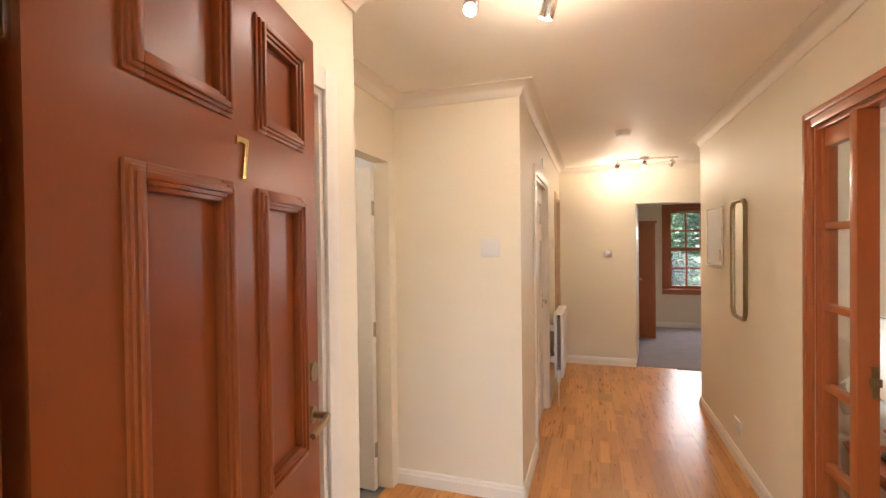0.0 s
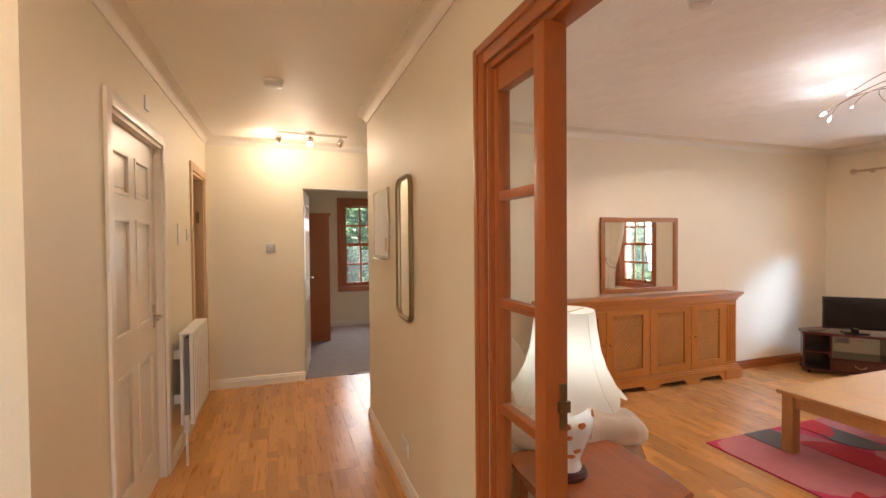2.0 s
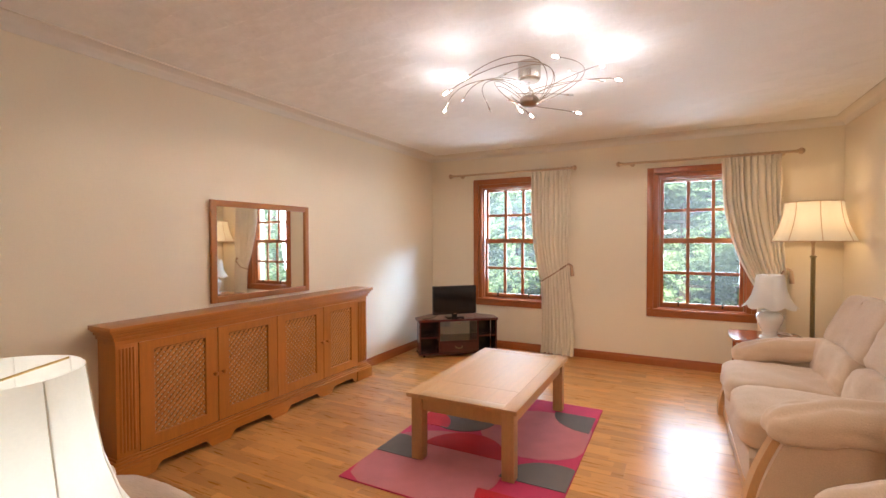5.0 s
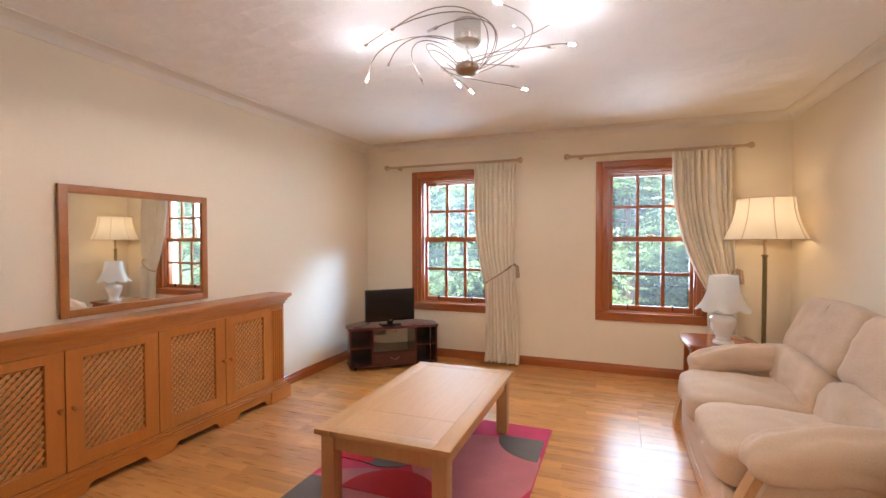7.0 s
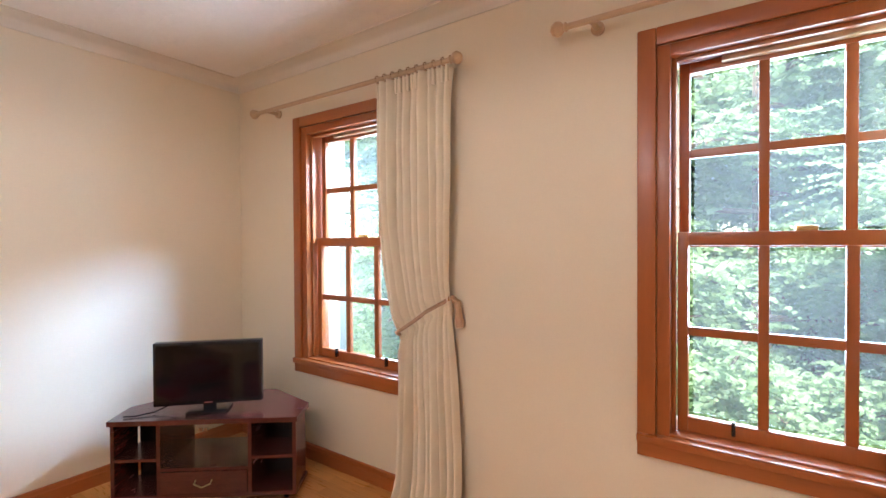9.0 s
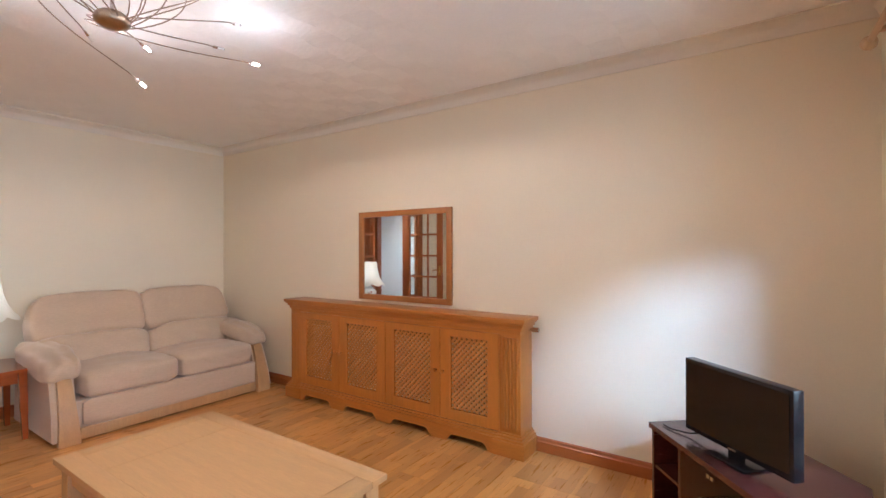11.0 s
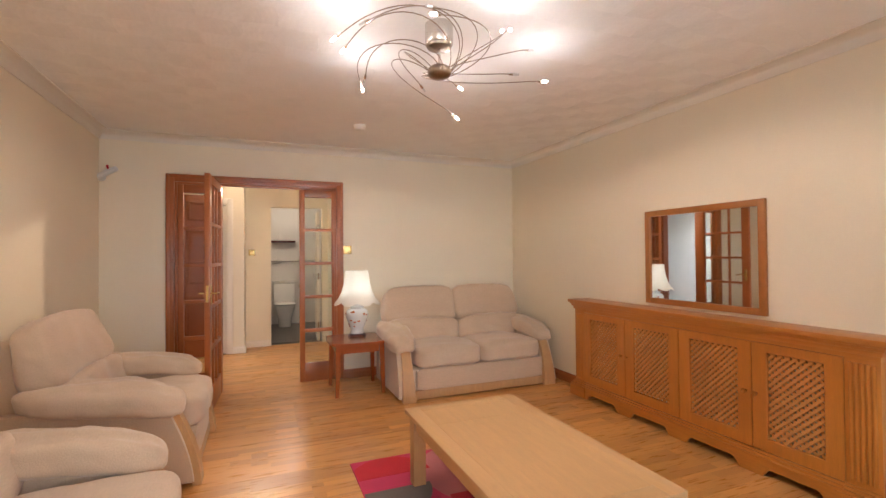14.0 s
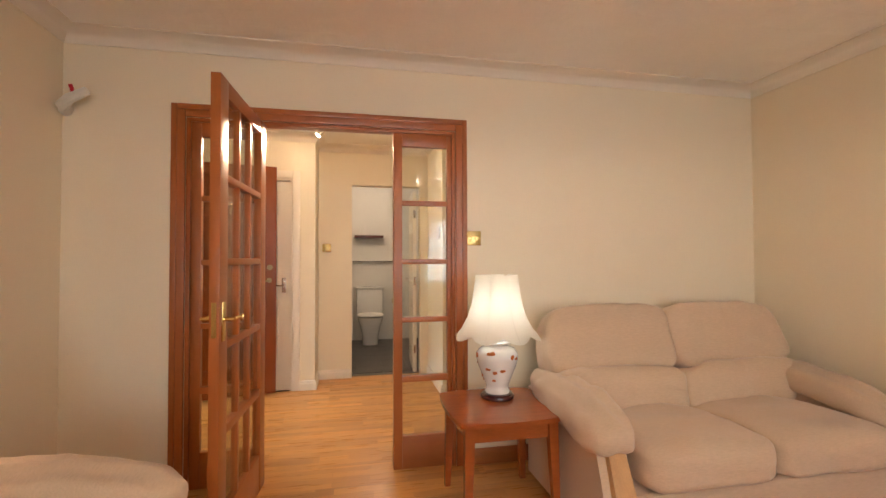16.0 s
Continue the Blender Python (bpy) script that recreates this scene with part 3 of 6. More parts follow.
def sash_window(name, axis, face, outward, a0, a1, z0, z1, label):
    """A sash window of 3 x 4 panes in a stained frame. face: the wall's room side; outward: +1 or -1."""
    w = tagged(thing(name, label, "window", pose(0, 0, 0)), kind="structure")
    s = outward
    picture_frame("architrave", axis, face, -s, a0, a1, z0, z1, 0.065, 0.02, MAHOG, w)

    def rows(items, depth0, depth1, bev=0.003):
        bm = bmesh.new()
        c = sorted((face + s * depth0, face + s * depth1))
        for u0, u1, v0, v1 in items:
            box(bm, *((u0, u1, *c) if axis == "x" else (*c, u0, u1)), v0, v1, bev=bev)
        return bm
    f = 0.045
    part("window_frame", rows([(a0, a0 + f, z0, z1), (a1 - f, a1, z0, z1), (a0 + f, a1 - f, z1 - f, z1), (a0 + f, a1 - f, z0, z0 + 0.03)], -0.004, 0.17), MAHOG, w)
    part("staff_bead", rows([(a0 + f, a0 + f + 0.015, z0 + 0.03, z1 - f), (a1 - f - 0.015, a1 - f, z0 + 0.03, z1 - f), (a0 + f + 0.015, a1 - f - 0.015, z1 - f - 0.015, z1 - f)], 0.03, 0.055), MAHOG, w)
    part("window_sill", rows([(a0 - 0.065, a1 + 0.065, z0 - 0.01, z0 + 0.022)], -0.035, 0.0, 0.006), MAHOGH, w)
    g0, g1 = a0 + f + 0.016, a1 - f - 0.016
    zm = 1.336 if z0 < 0.6 else (z0 + z1) / 2
    for nm, zb, zt, d, low in (("upper_sash", zm - 0.028, z1 - f - 0.002, 0.105, False), ("lower_sash", z0 + 0.03, zm + 0.028, 0.065, True)):
        st, ra, bar = 0.035, 0.04 if not low else 0.055, 0.032
        items = [(g0, g0 + st, zb, zt), (g1 - st, g1, zb, zt), (g0 + st, g1 - st, zb, zb + (ra if low else 0.05)), (g0 + st, g1 - st, zt - (0.05 if low else ra), zt)]
        sash = part(nm, rows(items, d, d + 0.036), MAHOG, w)
        yb, yt = zb + (ra if low else 0.05), zt - (0.05 if low else ra)
        pw, ph = (g1 - g0 - 2 * st) / 3, (yt - yb) / 2
        bars = [(g0 + st + k * pw - bar / 2, g0 + st + k * pw + bar / 2, yb, yt) for k in (1, 2)] 
        part("glazing_bars", rows(bars, d + 0.004, d + 0.03, 0.002), MAHOG, sash)
        part("cross_bar", rows([(g0 + st, g1 - st, yb + ph - bar / 2, yb + ph + bar / 2)], d + 0.007, d + 0.027, 0.002), MAHOGH, sash)
        for i in range(3):
            for j in range(2):
                p = part("pane", rows([(g0 + st + i * pw + bar / 2, g0 + st + (i + 1) * pw - bar / 2, yb + j * ph + bar / 2, yb + (j + 1) * ph - bar / 2)], d + 0.014, d + 0.018, 0), HAZED, sash)
                p.visible_shadow = False
    for u in (a0 + 0.24, a1 - 0.24):
        part("sash_lift", rows([(u - 0.006, u + 0.006, z0 + 0.05, z0 + 0.10)], 0.045, 0.066), BLACK, w)
    part("trickle_vent", rows([(a0 + 0.20, a1 - 0.20, z1 - f - 0.028, z1 - f - 0.006)], 0.075, 0.104), PALEWOOD, w)
    part("fastener", rows([((a0 + a1) / 2 - 0.03, (a0 + a1) / 2 + 0.03, zm + 0.028, zm + 0.045)], 0.07, 0.10), BRASS, w)
    return w


sash_window("window_1", "y", LX1, 1, *W1, *WZ, "red-brown timber sash window with twelve panes")
sash_window("window_2", "y", LX1, 1, *W2, *WZ, "red-brown timber sash window with twelve panes")
sash_window("window_3", "x", 9.45, 1, 1.72, 2.62, 0.65, 2.10, "red-brown timber bedroom sash window")


def panel_door(name, w, h, t, material, label, handle=CHROME, lever_z=1.0, outer=1):
    """A six-panel door from its hinge edge along +x, its thickness along y, standing at z 0."""
    d = tagged(thing(name, label, "door", pose(0, 0, 0)), kind="structure")
    st, mid = 0.105, 0.10
    pw = (w - 2 * st - mid) / 2
    zr = [(0.21, 0.80), (0.98, 1.56), (1.67, h - 0.12)]
    bm = bmesh.new()
    box(bm, 0, st, 0, t, 0, h)
    box(bm, w - st, w, 0, t, 0, h)
    box(bm, st + pw, st + pw + mid, 0, t, 0, h)
    for z0, z1 in ((0, 0.21), (0.80, 0.98), (1.56, 1.67), (h - 0.12, h)):
        box(bm, st, st + pw, 0, t, z0, z1)
        box(bm, st + pw + mid, w - st, 0, t, z0, z1)
    part("door_frame", bm, material, d, soft=False)
    for x0 in (st, st + pw + mid):
        for z0, z1 in zr:
            bm = bmesh.new()
            box(bm, x0, x0 + pw, 0.012, t - 0.012, z0, z1)
            box(bm, x0 + 0.035, x0 + pw - 0.035, 0.004, t - 0.004, z0 + 0.035, z1 - 0.035, bev=0.006)
            pn = part("door_panel", bm, material, d)
            bm = bmesh.new()
            for y0, y1 in ((-0.006, 0.014), (t - 0.014, t + 0.006)):
                for a, b, c, e in ((x0, x0 + 0.018, z0, z1), (x0 + pw - 0.018, x0 + pw, z0, z1), (x0 + 0.018, x0 + pw - 0.018, z0, z0 + 0.018), (x0 + 0.018, x0 + pw - 0.018, z1 - 0.018, z1)):
                    box(bm, a, b, y0, y1, c, e, bev=0.004)
            part("moulding", bm, material, pn)
    for s, y in ((-1, 0), (1, t)):
        bm = bmesh.new()
        box(bm, w - 0.075, w - 0.04, y - 0.004, y + 0.004, lever_z - 0.07, lever_z + 0.07, bev=0.002)
        tube(bm, [(w - 0.057, y, lever_z), (w - 0.057, y + s * 0.04, lever_z)], 0.009, 8)
        tube(bm, [(w - 0.057, y + s * 0.04, lever_z), (w - 0.10, y + s * 0.044, lever_z), (w - 0.165, y + s * 0.042, lever_z - 0.006)], 0.008, 8)
        part("handle", bm, handle, d)
    for hz in (0.25, 1.0, 1.75):
        part("hinge", boxes((-0.006, 0.012, t / 2 - 0.012, t / 2 + 0.012, hz - 0.045, hz + 0.045)), handle, d)
    return d


def lining(name, axis, c0, c1, a0, a1, z1, material, label, w=0.065, t=0.016):
    """Door lining and architraves on both faces."""
    f = tagged(thing(name, label, "door frame", pose(0, 0, 0)), kind="structure")
    picture_frame("architrave", axis, c1, 1, a0, a1, 0, z1, w, t, material, f, bottom=False)
    picture_frame("architrave", axis, c0, -1, a0, a1, 0, z1, w, t, material, f, bottom=False)
    r = [(a0, a0 + 0.02, 0, z1), (a1 - 0.02, a1, 0, z1), (a0 + 0.02, a1 - 0.02, z1 - 0.02, z1)]
    part("jamb", boxes(*[((u0, u1, c0, c1, v0, v1) if axis == "x" else (c0, c1, u0, u1, v0, v1)) for u0, u1, v0, v1 in r]), material, f)
    return f


lining("door_frame_1", "y", -0.01, 0.09, 3.97, 4.87, 2.03, WHITE, "white painted hall door frame")
hd = panel_door("door_1", 0.856, 2.003, 0.04, WHITE, "closed white six-panel hall door")
hd.matrix_basis = pose(0.05, 3.992, 0.004, 0, 0, 90)
jamb2 = lining("door_frame_2", "y", -0.01, 0.09, 5.82, 6.42, 2.03, PALEWOOD, "pale wooden frame of an open hall doorway")
part("hinge", boxes((0.03, 0.06, 6.385, 6.40, 1.62, 1.72), (0.03, 0.06, 6.385, 6.40, 0.2, 0.3)), ABRASS, jamb2)
bd = panel_door("door_3", 0.735, 1.965, 0.04, WHITE, "white six-panel bedroom door standing open")
bd.matrix_basis = pose(1.0, 6.67, 0.012, 0, 0, 83)
wd = panel_door("door_4", 0.70, 2.0, 0.04, WHITE, "white six-panel bathroom door standing open")
wd.matrix_basis = pose(-0.80, 3.165, 0.004, 0, 0, 176)
lining("door_frame_3", "y", -0.44, -0.34, 1.14, 1.90, 2.03, WHITE, "white painted cupboard door frame", w=0.07)
cd = panel_door("door_5", 0.716, 1.995, 0.04, WHITE, "closed white six-panel cupboard door")
cd.matrix_basis = pose(-0.365, 1.162, 0.004, 0, 0, 90)

# front door, open inwards
fdoor = tagged(thing("front_door", "red-brown painted front door with brass number, standing open", "door", pose(-0.106, 0.954, 0.012, 0, 0, 102)), kind="structure")
FW, FT, FH = 0.828, 0.045, 2.11
FPX = [(0.141, 0.392), (0.504, 0.729)]
FPZ = [(0.22, 0.80), (0.955, 1.636), (1.78, 2.02)]
bm = bmesh.new()
for a, b in ((0, 0.141), (0.392, 0.504), (0.729, FW)):
    box(bm, a, b, 0, FT, 0, FH)
for a, b in FPX:
    for c, e in ((0, 0.22), (0.80, 0.955), (1.636, 1.78), (2.02, FH)):
        box(bm, a, b, 0, FT, c, e)
part("door_frame", bm, REDDOOR, fdoor, soft=False)
for a, b in FPX:
    for c, e in FPZ:
        bm = boxes((a, b, 0.012, FT - 0.012, c, e))
        pn = part("door_panel", bm, REDDOOR, fdoor)
        bm = bmesh.new()
        for y0, s in ((0, -1), (FT, 1)):
            for off, wdt, dep in ((-0.010, 0.042, 0.006), (-0.002, 0.026, 0.012), (0.005, 0.011, 0.018)):
                ya, yb = sorted((y0 - s * 0.014, y0 + s * dep))
                a_, b_, c_, e_ = a + off, b - off, c + off, e - off
                for u0, u1, v0, v1 in ((a_, a_ + wdt, c_, e_), (b_ - wdt, b_, c_, e_), (a_ + wdt, b_ - wdt, c_, c_ + wdt), (a_ + wdt, b_ - wdt, e_ - wdt, e_)):
                    box(bm, u0, u1, ya, yb, v0, v1, bev=0.0025)
        part("moulding", bm, REDDOOR, pn)
bm = bmesh.new()
extrude_poly(bm, [(0.414, 1.742), (0.414, 1.724), (0.419, 1.731), (0.444, 1.731), (0.432, 1.658), (0.443, 1.658), (0.456, 1.734), (0.456, 1.742)], "y", -0.006, 0.0)
part("number_7", bm, BRASS, fdoor, "brass numeral seven")
bm = bmesh.new()
for s, y in ((-1, 0), (1, FT)):
    tube(bm, [(0.766, y, 1.045), (0.766, y + s * 0.012, 1.045)], 0.024, 14)
    tube(bm, [(0.766, y, 1.045), (0.766, y + s * 0.05, 1.045)], 0.009, 8)
    tube(bm, [(0.766, y + s * 0.05, 1.045), (0.735, y + s * 0.055, 1.041), (0.66, y + s * 0.05, 1.03)], 0.009, 8)
part("handle", bm, ABRASS, fdoor, "dull antique brass lever handle")
bm = bmesh.new()
for s, y in ((-1, 0), (1, FT)):
    tube(bm, [(0.770, y, 1.165), (0.770, y + s * 0.014, 1.165)], 0.026, 14)
part("lock", bm, ABRASS, fdoor)
bm = bmesh.new()
tube(bm, [(0.770, FT, 0.80), (0.770, FT + 0.02, 0.80)], 0.016, 12)
part("bolt_knob", bm, CHROME, fdoor)
for hz in (0.3, 1.1, 1.8):
    part("hinge", boxes((-0.008, 0.012, 0.012, 0.034, hz - 0.05, hz + 0.05)), CHROME, fdoor)
ff = tagged(thing("front_door_frame", "red-brown painted front door frame", "door frame", pose(0, 0, 0)), kind="structure")
part("jamb", boxes((-0.155, -0.10, 0.78, 0.925, 0, 2.16), (-0.10, -0.085, 0.79, 0.91, 0, 2.13), (0.95, 0.98, 0.80, 0.97, 0, 2.16), (-0.10, 0.95, 0.80, 0.97, 2.13, 2.16)), REDDOOR, ff)
part("threshold", boxes((-0.085, 0.95, 0.80, 0.97, -0.012, 0.008)), CHROME, ff)

# glazed screen and door between hall and living room
PANES_Z = [(0.195, 0.512), (0.550, 0.868), (0.898, 1.218), (1.248, 1.572), (1.602, 1.93)]


def sidelight(name, y0, y1):
    """A fixed glazed panel of five panes, across x 1.45..1.49."""
    s = tagged(thing(name, "red-brown timber side panel with five clear panes", "glazed panel", pose(0, 0, 0)), kind="structure")
    st = 0.052
    x0, x1 = 1.449, 1.489
    wide = (1.418, 1.487)
    north = y0 > 2
    part("stile", boxes((*(wide if north else (x0, x1)), y0, y0 + st, 0, 2.01), bev=0.003), MAHOG, s)
    part("stile", boxes((*((x0, x1) if north else wide), y1 - st * 0.5, y1, 0, 2.01), bev=0.003), MAHOG, s)
    z = [0.0] + [v for p in PANES_Z for v in p] + [2.01]
    for a, b in zip(z[::2], z[1::2]):
        part("rail", boxes((x0 + 0.002, x1 - 0.002, y0 + st, y1 - st * 0.5, a, b), bev=0.003), MAHOGH, s)
    for a, b in PANES_Z:
        p = part("pane", boxes((x0 + 0.018, x0 + 0.022, y0 + st, y1 - st * 0.5, a, b)), GLASS, s)
        p.visible_shadow = False
    return s


screen = tagged(thing("door_screen_frame", "red-brown stained timber frame of a glazed door screen", "door frame", pose(0, 0, 0)), kind="structure")
for face, s in ((LX0, 1), (HX, -1)):
    for off, wd_, t in ((0.0, 0.07, 0.016), (0.0, 0.03, 0.024)):
        picture_frame("architrave", "y", face, s, FY0 - (0.0 if wd_ > 0.05 else 0.04), FY1 + (0.0 if wd_ > 0.05 else 0.04), 0, 2.03 + (0.0 if wd_ > 0.05 else 0.04), wd_, t, MAHOG, screen, bottom=False)
part("jamb", boxes((HX, LX0, FY0, FY0 + 0.022, 0, 2.03), bev=0.002), MAHOG, screen)
part("jamb", boxes((HX, LX0, FY1 - 0.022, FY1, 0, 2.03), bev=0.002), MAHOG, screen)
part("head", boxes((HX, LX0, FY0 + 0.022, FY1 - 0.022, 2.01, 2.03), bev=0.002), MAHOGH, screen)
part("strike_plate", boxes((1.462, 1.482, 2.6905, 2.694, 0.94, 1.06), (1.455, 1.489, 2.684, 2.694, 0.985, 1.015)), ABRASS, screen)
sidelight("glazed_side_panel_1", 2.694, FY1 - 0.022)
sidelight("glazed_side_panel_2", FY0 + 0.022, 1.93)

leaf = tagged(thing("door_2", "red-brown glazed timber door with fifteen panes, standing open", "door", pose(1.50, 1.972, 0.006, 0, 0, -3.5)), kind="structure")
LW, LH, st = 0.745, 2.0, 0.10
for a, b in ((0, st), (LW - st, LW)):
    part("stile", boxes((a, b, -0.04, 0, 0, LH), bev=0.003), MAHOG, leaf)
z = [0.0] + [v for p in PANES_Z for v in p] + [LH]
for a, b in zip(z[::2], z[1::2]):
    part("rail", boxes((st, LW - st, -0.038, -0.002, a, b), bev=0.003), MAHOG, leaf)
pw = (LW - 2 * st) / 3
for k in (1, 2):
    for a, b in PANES_Z:
        part("glazing_bar", boxes((st + k * pw - 0.012, st + k * pw + 0.012, -0.034, -0.006, a, b), bev=0.002), MAHOG, leaf)
for k in range(3):
    for a, b in PANES_Z:
        p = part("pane", boxes((st + k * pw + (0.012 if k else 0), st + (k + 1) * pw - (0.012 if k < 2 else 0), -0.022, -0.018, a, b)), GLASS, leaf)
        p.visible_shadow = False
for s, y in ((-1, -0.04), (1, 0)):
    bm = bmesh.new()
    box(bm, LW - 0.065, LW - 0.025, min(y, y + s * 0.006), max(y, y + s * 0.006), 0.91, 1.07, bev=0.002)
    tube(bm, [(LW - 0.045, y, 1.0), (LW - 0.045, y + s * 0.045, 1.0)], 0.008, 8)
    tube(bm, [(LW - 0.045, y + s * 0.045, 1.0), (LW - 0.09, y + s * 0.05, 1.004), (LW - 0.125, y + s * 0.05, 0.99), (LW - 0.15, y + s * 0.046, 1.002)], 0.007, 8)
    part("handle", bm, BRASS, leaf, "polished brass lever handle")
part("latch_plate", boxes((LW - 0.001, LW + 0.002, -0.03, -0.01, 0.93, 1.07)), BRASS, leaf)

# ---- outside ----
structure("ground", boxes((-300, 300, -300, 300, -3.2, -3.0)), GRASS, "grassy ground outside the house", "ground")
structure("wall_wing", boxes((LX1 + 0.3, 7.95, 5.3, 5.62, -3.0, 3.2)), RENDER, "white roughcast wing of the house", "wall")


def tree(at, h, seed, label):
    rnd = random.Random(seed)
    t = thing("tree", label, "tree", pose(*at), "trees outside")
    bm = bmesh.new()
    tube(bm, [(0, 0, 0), (0.05, 0.02, h * 0.4), (0.0, 0.05, h * 0.95)], 0.16, 8, 0.03)
    limbs = []
    for k in range(26):
        z = h * (0.12 + 0.8 * k / 26)
        a, ln = rnd.uniform(0, 6.28), (2.3 * (1 - 0.62 * k / 26)) * rnd.uniform(0.75, 1.15)
        e = Vector((math.cos(a) * ln, math.sin(a) * ln, z - ln * rnd.uniform(0.0, 0.3)))
        limbs.append((Vector((0, 0, z)), e))
        tube(bm, [(0, 0, z), tuple((Vector((0, 0, z)) + e) / 2 + Vector((0, 0, 0.1))), tuple(e)], 0.04, 5, 0.012)
    part("trunk", bm, BARK, t)
    verts, faces = [], []
    for s, e in limbs:
        out = (e - s).normalized()
        for k in range(104):                      # drooping sprays of small leaves along both sides of a twig
            p = s.lerp(e, rnd.uniform(0.22, 1.04)) + Vector((rnd.gauss(0, 0.16), rnd.gauss(0, 0.16), rnd.gauss(0, 0.14)))
            a = rnd.uniform(-1.1, 1.1)
            d = Vector((out.x * math.cos(a) - out.y * math.sin(a), out.x * math.sin(a) + out.y * math.cos(a), rnd.uniform(-0.1, 0.35))).normalized()
            side, ln, droop = Vector((-d.y, d.x, rnd.uniform(-0.35, 0.35))).normalized(), rnd.uniform(0.3, 0.62), rnd.uniform(0.15, 0.5)
            for j in range(18):
                f = (j + 0.5) / 18
                q = p + d * ln * f - Vector((0, 0, droop * ln * f * f))
                sz = rnd.uniform(0.055, 0.095) * (1.15 - f * 0.7)
                u = (side * (1 if j % 2 else -1) + d * 0.7 + Vector((0, 0, rnd.uniform(-0.5, 0.25)))).normalized() * sz
                w = u.cross(Vector((rnd.uniform(-1.3, 0.7), rnd.uniform(-1, 1), rnd.uniform(-0.2, 1)))).normalized() * sz * 0.36
                i = len(verts)
                verts += [q, q + u * 0.55 + w, q + u * 1.1, q + u * 0.55 - w]
                faces.append((i, i + 1, i + 2, i + 3))
    me = bpy.data.meshes.new("crown")
    me.from_pydata(verts, [], faces)
    me.materials.append(LEAF)
    ob = new("crown", me)
    ob.parent = t
    return t


first_tree = tree((11.2, 3.0, -3.0), 7.4, 5, "tall dense green tree close outside the windows")
second_tree = tree((10.9, 0.6, -3.0), 6.8, 9, "tall dense green tree close outside the windows")
for at, rz, sc in (((11.6, 5.6, -3.0), 60, 1.1), ((10.8, -2.0, -3.0), 130, 1.0), ((13.2, 1.6, -3.0), 200, 1.25), ((13.4, 4.4, -3.0), 250, 1.3), ((12.8, 7.6, -3.0), 20, 1.2), ((13.0, -1.2, -3.0), 95, 1.2), ((11.9, 2.2, -3.0), 310, 1.15), ((12.2, -0.2, -3.0), 75, 1.1), ((12.0, 4.2, -3.0), 155, 1.2), ((11.4, 7.2, -3.0), 215, 1.1), ((15.4, 0.2, -3.0), 33, 1.5), ((15.2, 3.2, -3.0), 127, 1.5), ((15.6, 6.2, -3.0), 222, 1.5), ((15.3, -3.0, -3.0), 301, 1.5), ((14.6, 9.4, -3.0), 70, 1.5), ((2.4, 13.4, -3.0), 40, 1.0), ((4.0, 14.0, -3.0), 170, 1.1), ((0.8, 14.2, -3.0), 290, 1.15)):
    copy_thing(first_tree if rz % 20 else second_tree, pose(*at, 0, 0, rz) @ Matrix.Scale(sc, 4))

# ---- living room things ----


def window_board(x0, x1, z0, z1, u0, u1, v0, v1, y0, y1):
    """One board x0..x1, z0..z1 with a bevelled opening u0..u1, v0..v1, between y0 and y1."""
    bm = bmesh.new()
    c = 0.004

    def ring(o, y):
        return [bm.verts.new((x, y, z)) for x, z in o]
    outer, inner = [(x0, z0), (x1, z0), (x1, z1), (x0, z1)], [(u0, v0), (u1, v0), (u1, v1), (u0, v1)]
    wide = [(u0 - c, v0 - c), (u1 + c, v0 - c), (u1 + c, v1 + c), (u0 - c, v1 + c)]
    rings = [ring(outer, y1), ring(outer, y0 + 0.002), ring([(x0 + 0.002, z0 + 0.002), (x1 - 0.002, z0 + 0.002), (x1 - 0.002, z1 - 0.002), (x0 + 0.002, z1 - 0.002)], y0), ring(wide, y0), ring(inner, y0 + 0.005), ring(inner, y1)]
    for a, b in zip(rings, rings[1:] + rings[:1]):
        for k in range(4):
            bm.faces.new((a[k], a[(k + 1) % 4], b[(k + 1) % 4], b[k]))
    return bm


